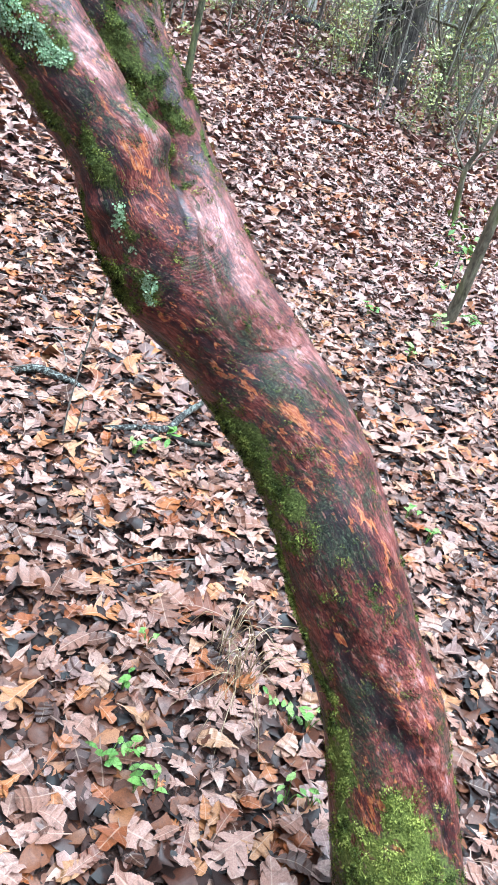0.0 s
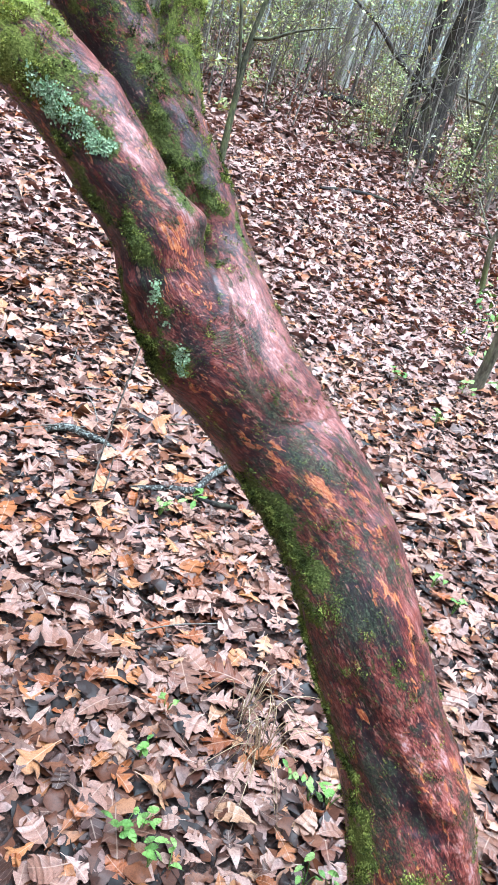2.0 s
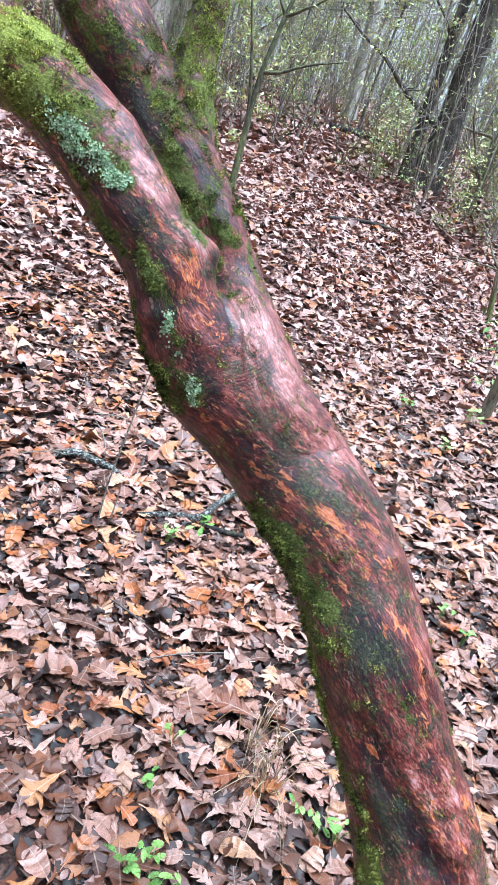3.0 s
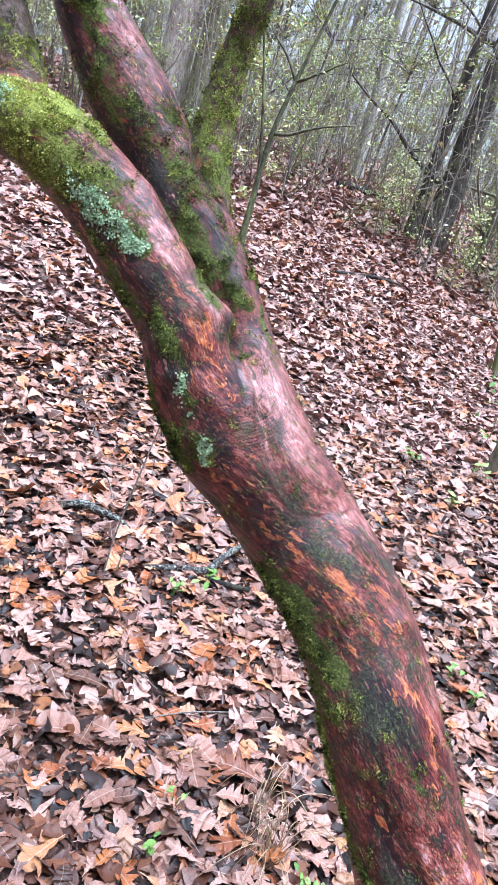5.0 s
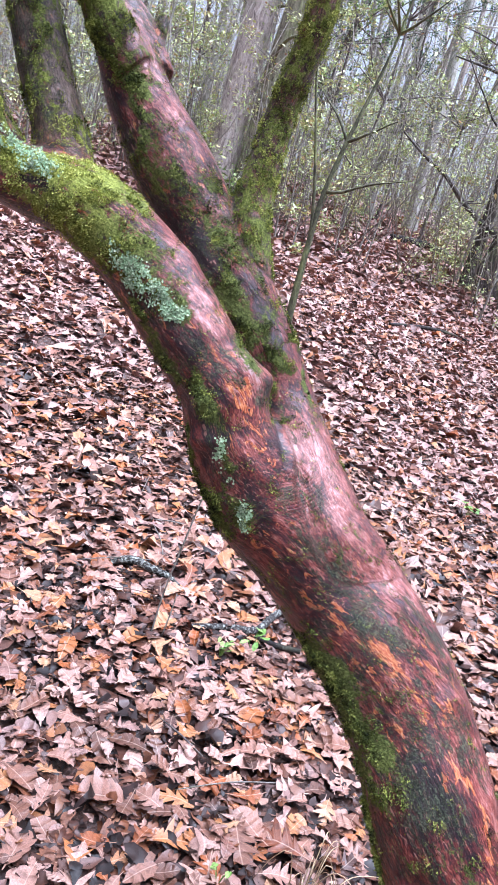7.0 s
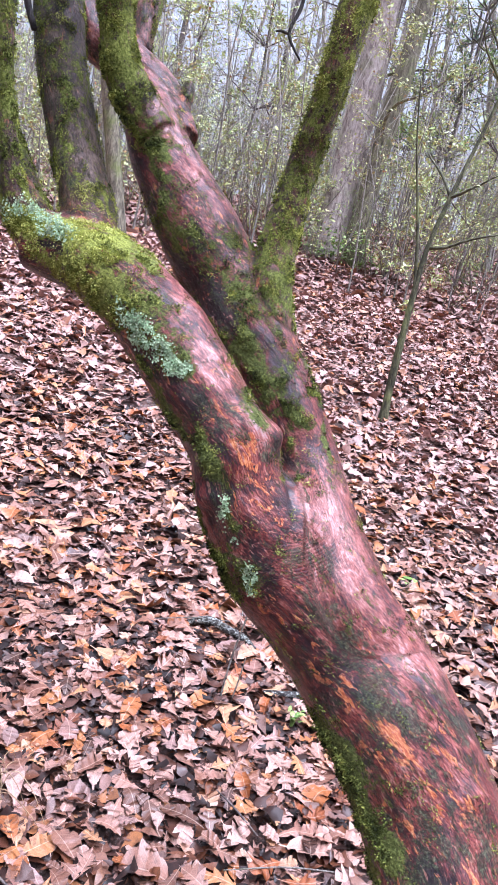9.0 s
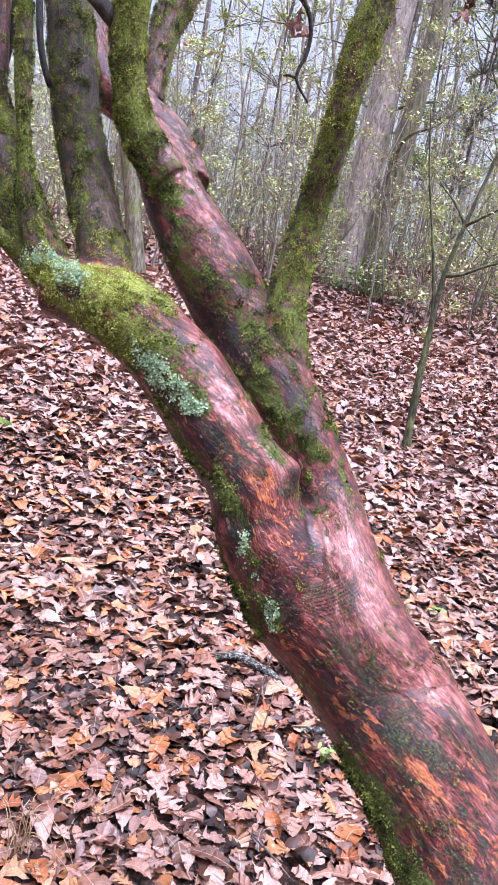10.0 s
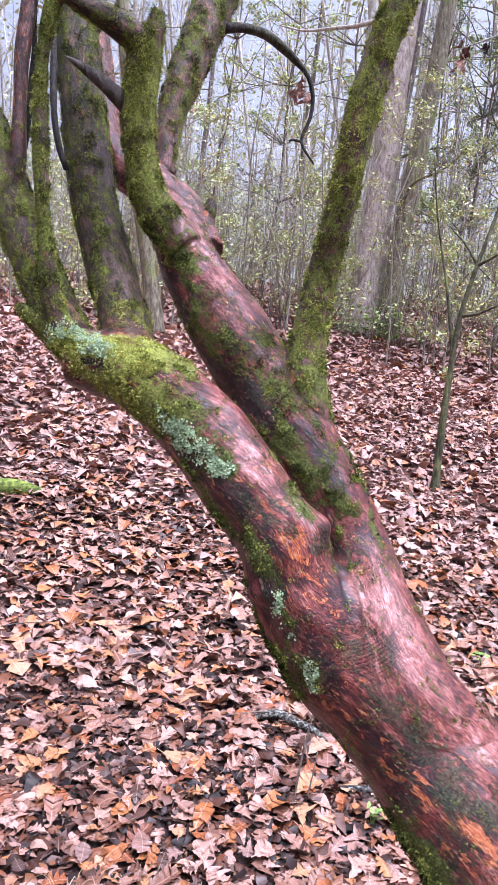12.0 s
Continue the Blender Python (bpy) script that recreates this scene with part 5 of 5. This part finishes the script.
stick("fallen_stick", "short dark lichen-spotted stick lying on the leaves", [(-1.14, 2.96, 0.03, 0.012), (-1.07, 3.03, 0.045, 0.021), (-0.95, 3.01, 0.045, 0.019), (-0.87, 3.02, 0.035, 0.015), (-0.79, 2.97, 0.03, 0.010)], LICHEN_STICK)
stick("fallen_stick", "pale lichened forked stick lying on the leaves", [(-0.62, 2.70, 0.03, 0.010), (-0.48, 2.79, 0.04, 0.016), (-0.37, 2.86, 0.04, 0.017), (-0.33, 3.02, 0.055, 0.016), (-0.27, 3.18, 0.07, 0.013)], LICHEN_STICK)
stick("fallen_stick", "dark stick half buried in leaves", [(-0.36, 2.82, 0.03, 0.013), (-0.26, 2.80, 0.04, 0.014), (-0.16, 2.84, 0.03, 0.011)], BARK_BLACK)
stick("fallen_branch", "thin black fallen branch on the bank", [(-0.72, 10.5, 0.04, 0.022), (-0.32, 10.9, 0.06, 0.028), (0.05, 11.15, 0.05, 0.022), (0.42, 11.3, 0.04, 0.012)], BARK_BLACK)
stick("fallen_branch", "dark fallen log under the shrubs on the bank", [(-1.75, 17.5, 0.06, 0.07), (-0.89, 18.1, 0.10, 0.09), (-0.3, 17.5, 0.08, 0.08), (0.16, 16.8, 0.05, 0.05)], BARK_BLACK)
stick("mossy_log", "mossy rotten log sunk in the leaves", [(-4.7, 3.9, 0.03, 0.05), (-4.25, 4.15, 0.05, 0.075), (-4.05, 4.32, 0.045, 0.07), (-3.92, 4.45, 0.02, 0.03)], LOG_MOSS, 16)


twig_g = np.random.default_rng(170)
for n in range(46):
    x, y = wedge(2.6, 7.5, 1 / 30, twig_g)
    x, y = (float(x[0]), float(y[0])) if len(x) else (float(twig_g.uniform(-1.5, 1.2)), float(twig_g.uniform(1.0, 4.0)))
    a, long, r = twig_g.uniform(0, 6.283), twig_g.uniform(0.06, 0.22), twig_g.uniform(0.0016, 0.004)
    ca, sa, bow = math.cos(a), math.sin(a), twig_g.normal(0, 0.012)
    stick("fallen_twig", "thin dark twig lying on wet leaves", [(x - ca * long, y - sa * long, 0.045, r * 0.7), (x + sa * bow, y - ca * bow, 0.058, r), (x + ca * long, y + sa * long, 0.05, r * 0.5)], (BARK_DARK, TWIG)[n % 2], 5)


def wand(name, label, points, material=TWIG):
    """A thin upright shoot, its foot in the ground."""
    x, y = points[0][:2]
    z = float(ground_height(x, y))
    rows = [(a, b, z + h, r) for a, b, h, r in points]
    return tagged(new(name, tubes_mesh(name, [(spline(rows, 0.03), 6, 0.05, 1)], material)), label, "twig", "thin shoots")


wand("thin_shoot_plant", "thin bare upright shoot among the leaves", [(-0.74, 2.53, -0.02, 0.005), (-0.73, 2.54, 0.2, 0.004), (-0.70, 2.55, 0.45, 0.004), (-0.66, 2.56, 0.74, 0.0025)])
wand("thin_shoot_plant", "thin bare upright shoot among the leaves", [(-0.70, 2.54, -0.02, 0.004), (-0.685, 2.55, 0.12, 0.0035), (-0.68, 2.56, 0.22, 0.002)])


def seedling(label, x, y, size, count, seed, material=GREEN):
    g = np.random.default_rng(seed)
    base = on_ground(x, y)
    base = (base[0], base[1], base[2] + 0.03)
    ob = thing("seedling", label, "plant", "green seedlings", at=base)
    tips = []
    for k in range(count):
        a, reach, h = g.uniform(0, 6.283), g.uniform(0.4, 1.2) * size, g.uniform(0.4, 1.5) * size
        tip = np.array([base[0] + reach * math.cos(a), base[1] + reach * math.sin(a), base[2] + h + 0.015])
        rows = [(*base[:2], base[2] - 0.03, 0.0016), (*((np.array(base) + tip) / 2 + (0, 0, 0.01)), 0.0012), (*tip, 0.0008)]
        child("stalk", tubes_mesh("stalk", [(spline(rows, 0.01), 4, 0, k)], material), ob)
        tips.append(tip)
    tips = np.array(tips)
    for tip in tips:
        v, q, _ = leaves(tip[None], np.array([size * g.uniform(0.9, 1.5)]), g.normal(0, 0.3, 1), np.full(1, 0.3), 1, None, g)
        child("leaf", mesh_np("leaf", v, q, material), ob)
    return ob


for n, (x, y, size, count) in enumerate([(-0.11, 1.15, 0.035, 7), (-0.06, 1.17, 0.03, 5), (-0.03, 1.10, 0.032, 5), (0.02, 1.12, 0.025, 3), (-0.14, 1.38, 0.03, 4), (0.34, 1.2, 0.032, 4), (0.40, 1.2, 0.025, 3),
                                      (0.27, 1.49, 0.028, 4), (0.33, 1.46, 0.03, 4), (0.38, 1.45, 0.035, 5), (-0.12, 1.55, 0.028, 4), (-0.35, 2.73, 0.05, 5), (-0.45, 2.59, 0.035, 7), (0.92, 5.0, 0.06, 6),
                                      (0.63, 5.82, 0.06, 7), (1.54, 6.19, 0.08, 8), (1.2, 5.9, 0.07, 7), (-0.39, 4.37, 0.06, 4), (0.75, 2.75, 0.035, 5), (0.83, 2.6, 0.03, 4)]):
    seedling("small bright green seedling among fallen leaves", x, y, size, count, 100 + n)
undergrowth("green_shrub", "low shrub with fresh green leaves", 130, 0.9, 0.008, 60, 0.08, GREEN, 8, on_ground(1.42, 7.1))


def dry_grass(x, y, count, seed):
    g = np.random.default_rng(seed)
    base = on_ground(x, y)
    parts = []
    for k in range(count):
        a, reach, h = g.uniform(0, 6.283), g.uniform(0.05, 0.22), g.uniform(0.02, 0.12)
        d = np.array([math.cos(a), math.sin(a), 0])
        b = np.array(base) + g.normal(0, 0.015, 3) * (1, 1, 0)
        rows = [(*b, 0.0016), (*(b + d * reach * 0.35 + (0, 0, 0.05 + h)), 0.0014), (*(b + d * reach * 0.8 + (0, 0, 0.04 + h * 0.8)), 0.0012), (*(b + d * reach * 1.2 + (0, 0, 0.03)), 0.0006)]
        parts.append((spline(rows, 0.02), 4, 0, k))
    tagged(new("dry_grass", tubes_mesh("dry_grass", parts, STRAW)), "tuft of dry straw-coloured grass", "grass", "dry grass tufts")


STRAW = leaf_mat("dry_straw", [(0.0, (0.38, 0.25, 0.14)), (1.0, (0.62, 0.47, 0.30))], 0.6, 0.3)
dry_grass(0.17, 1.53, 22, 141)
dry_grass(0.10, 1.66, 14, 142)
dry_grass(-1.0, 1.55, 16, 143)

# ---- dried leaves caught on the hooked branch ----
g = np.random.default_rng(150)
for p in ((-0.80, 2.07, 2.30), (-0.815, 2.06, 2.27), (-0.79, 2.075, 2.26)):
    v, q, blade = leaves(np.array([p]), np.array([0.07]), np.array([1.35]), np.array([1.4]), 2, None, g)
    child("dried_leaf", mesh_np("dried_leaf", v, q, LITTER, True, blade), tree, "curled dark brown dried leaf")

# ---- single leaves on top of the litter, nearest the tree ----
g = np.random.default_rng(160)
kinds = []
for k in range(14):
    v, q, blade = leaves(np.zeros((1, 3)), np.array([0.075 + 0.008 * (k % 7)]), np.array([0.0]), np.array([0.9]), 7, None, g)
    kinds.append(mesh_np("oak_leaf", v, q, LITTER, True, blade))
for k in range(300):
    x, y = g.uniform(-1.2, 0.95), g.uniform(0.85, 2.9)
    leaf = child("oak_leaf", kinds[k % 14], ground)
    s = g.uniform(0.7, 1.15)
    leaf.matrix_basis = pose(x, y, float(ground_height(x, y)) + g.uniform(0.03, 0.05), g.normal(0, 12), g.normal(0, 12), g.uniform(0, 360)) @ Matrix.Diagonal((s, s, s, 1))
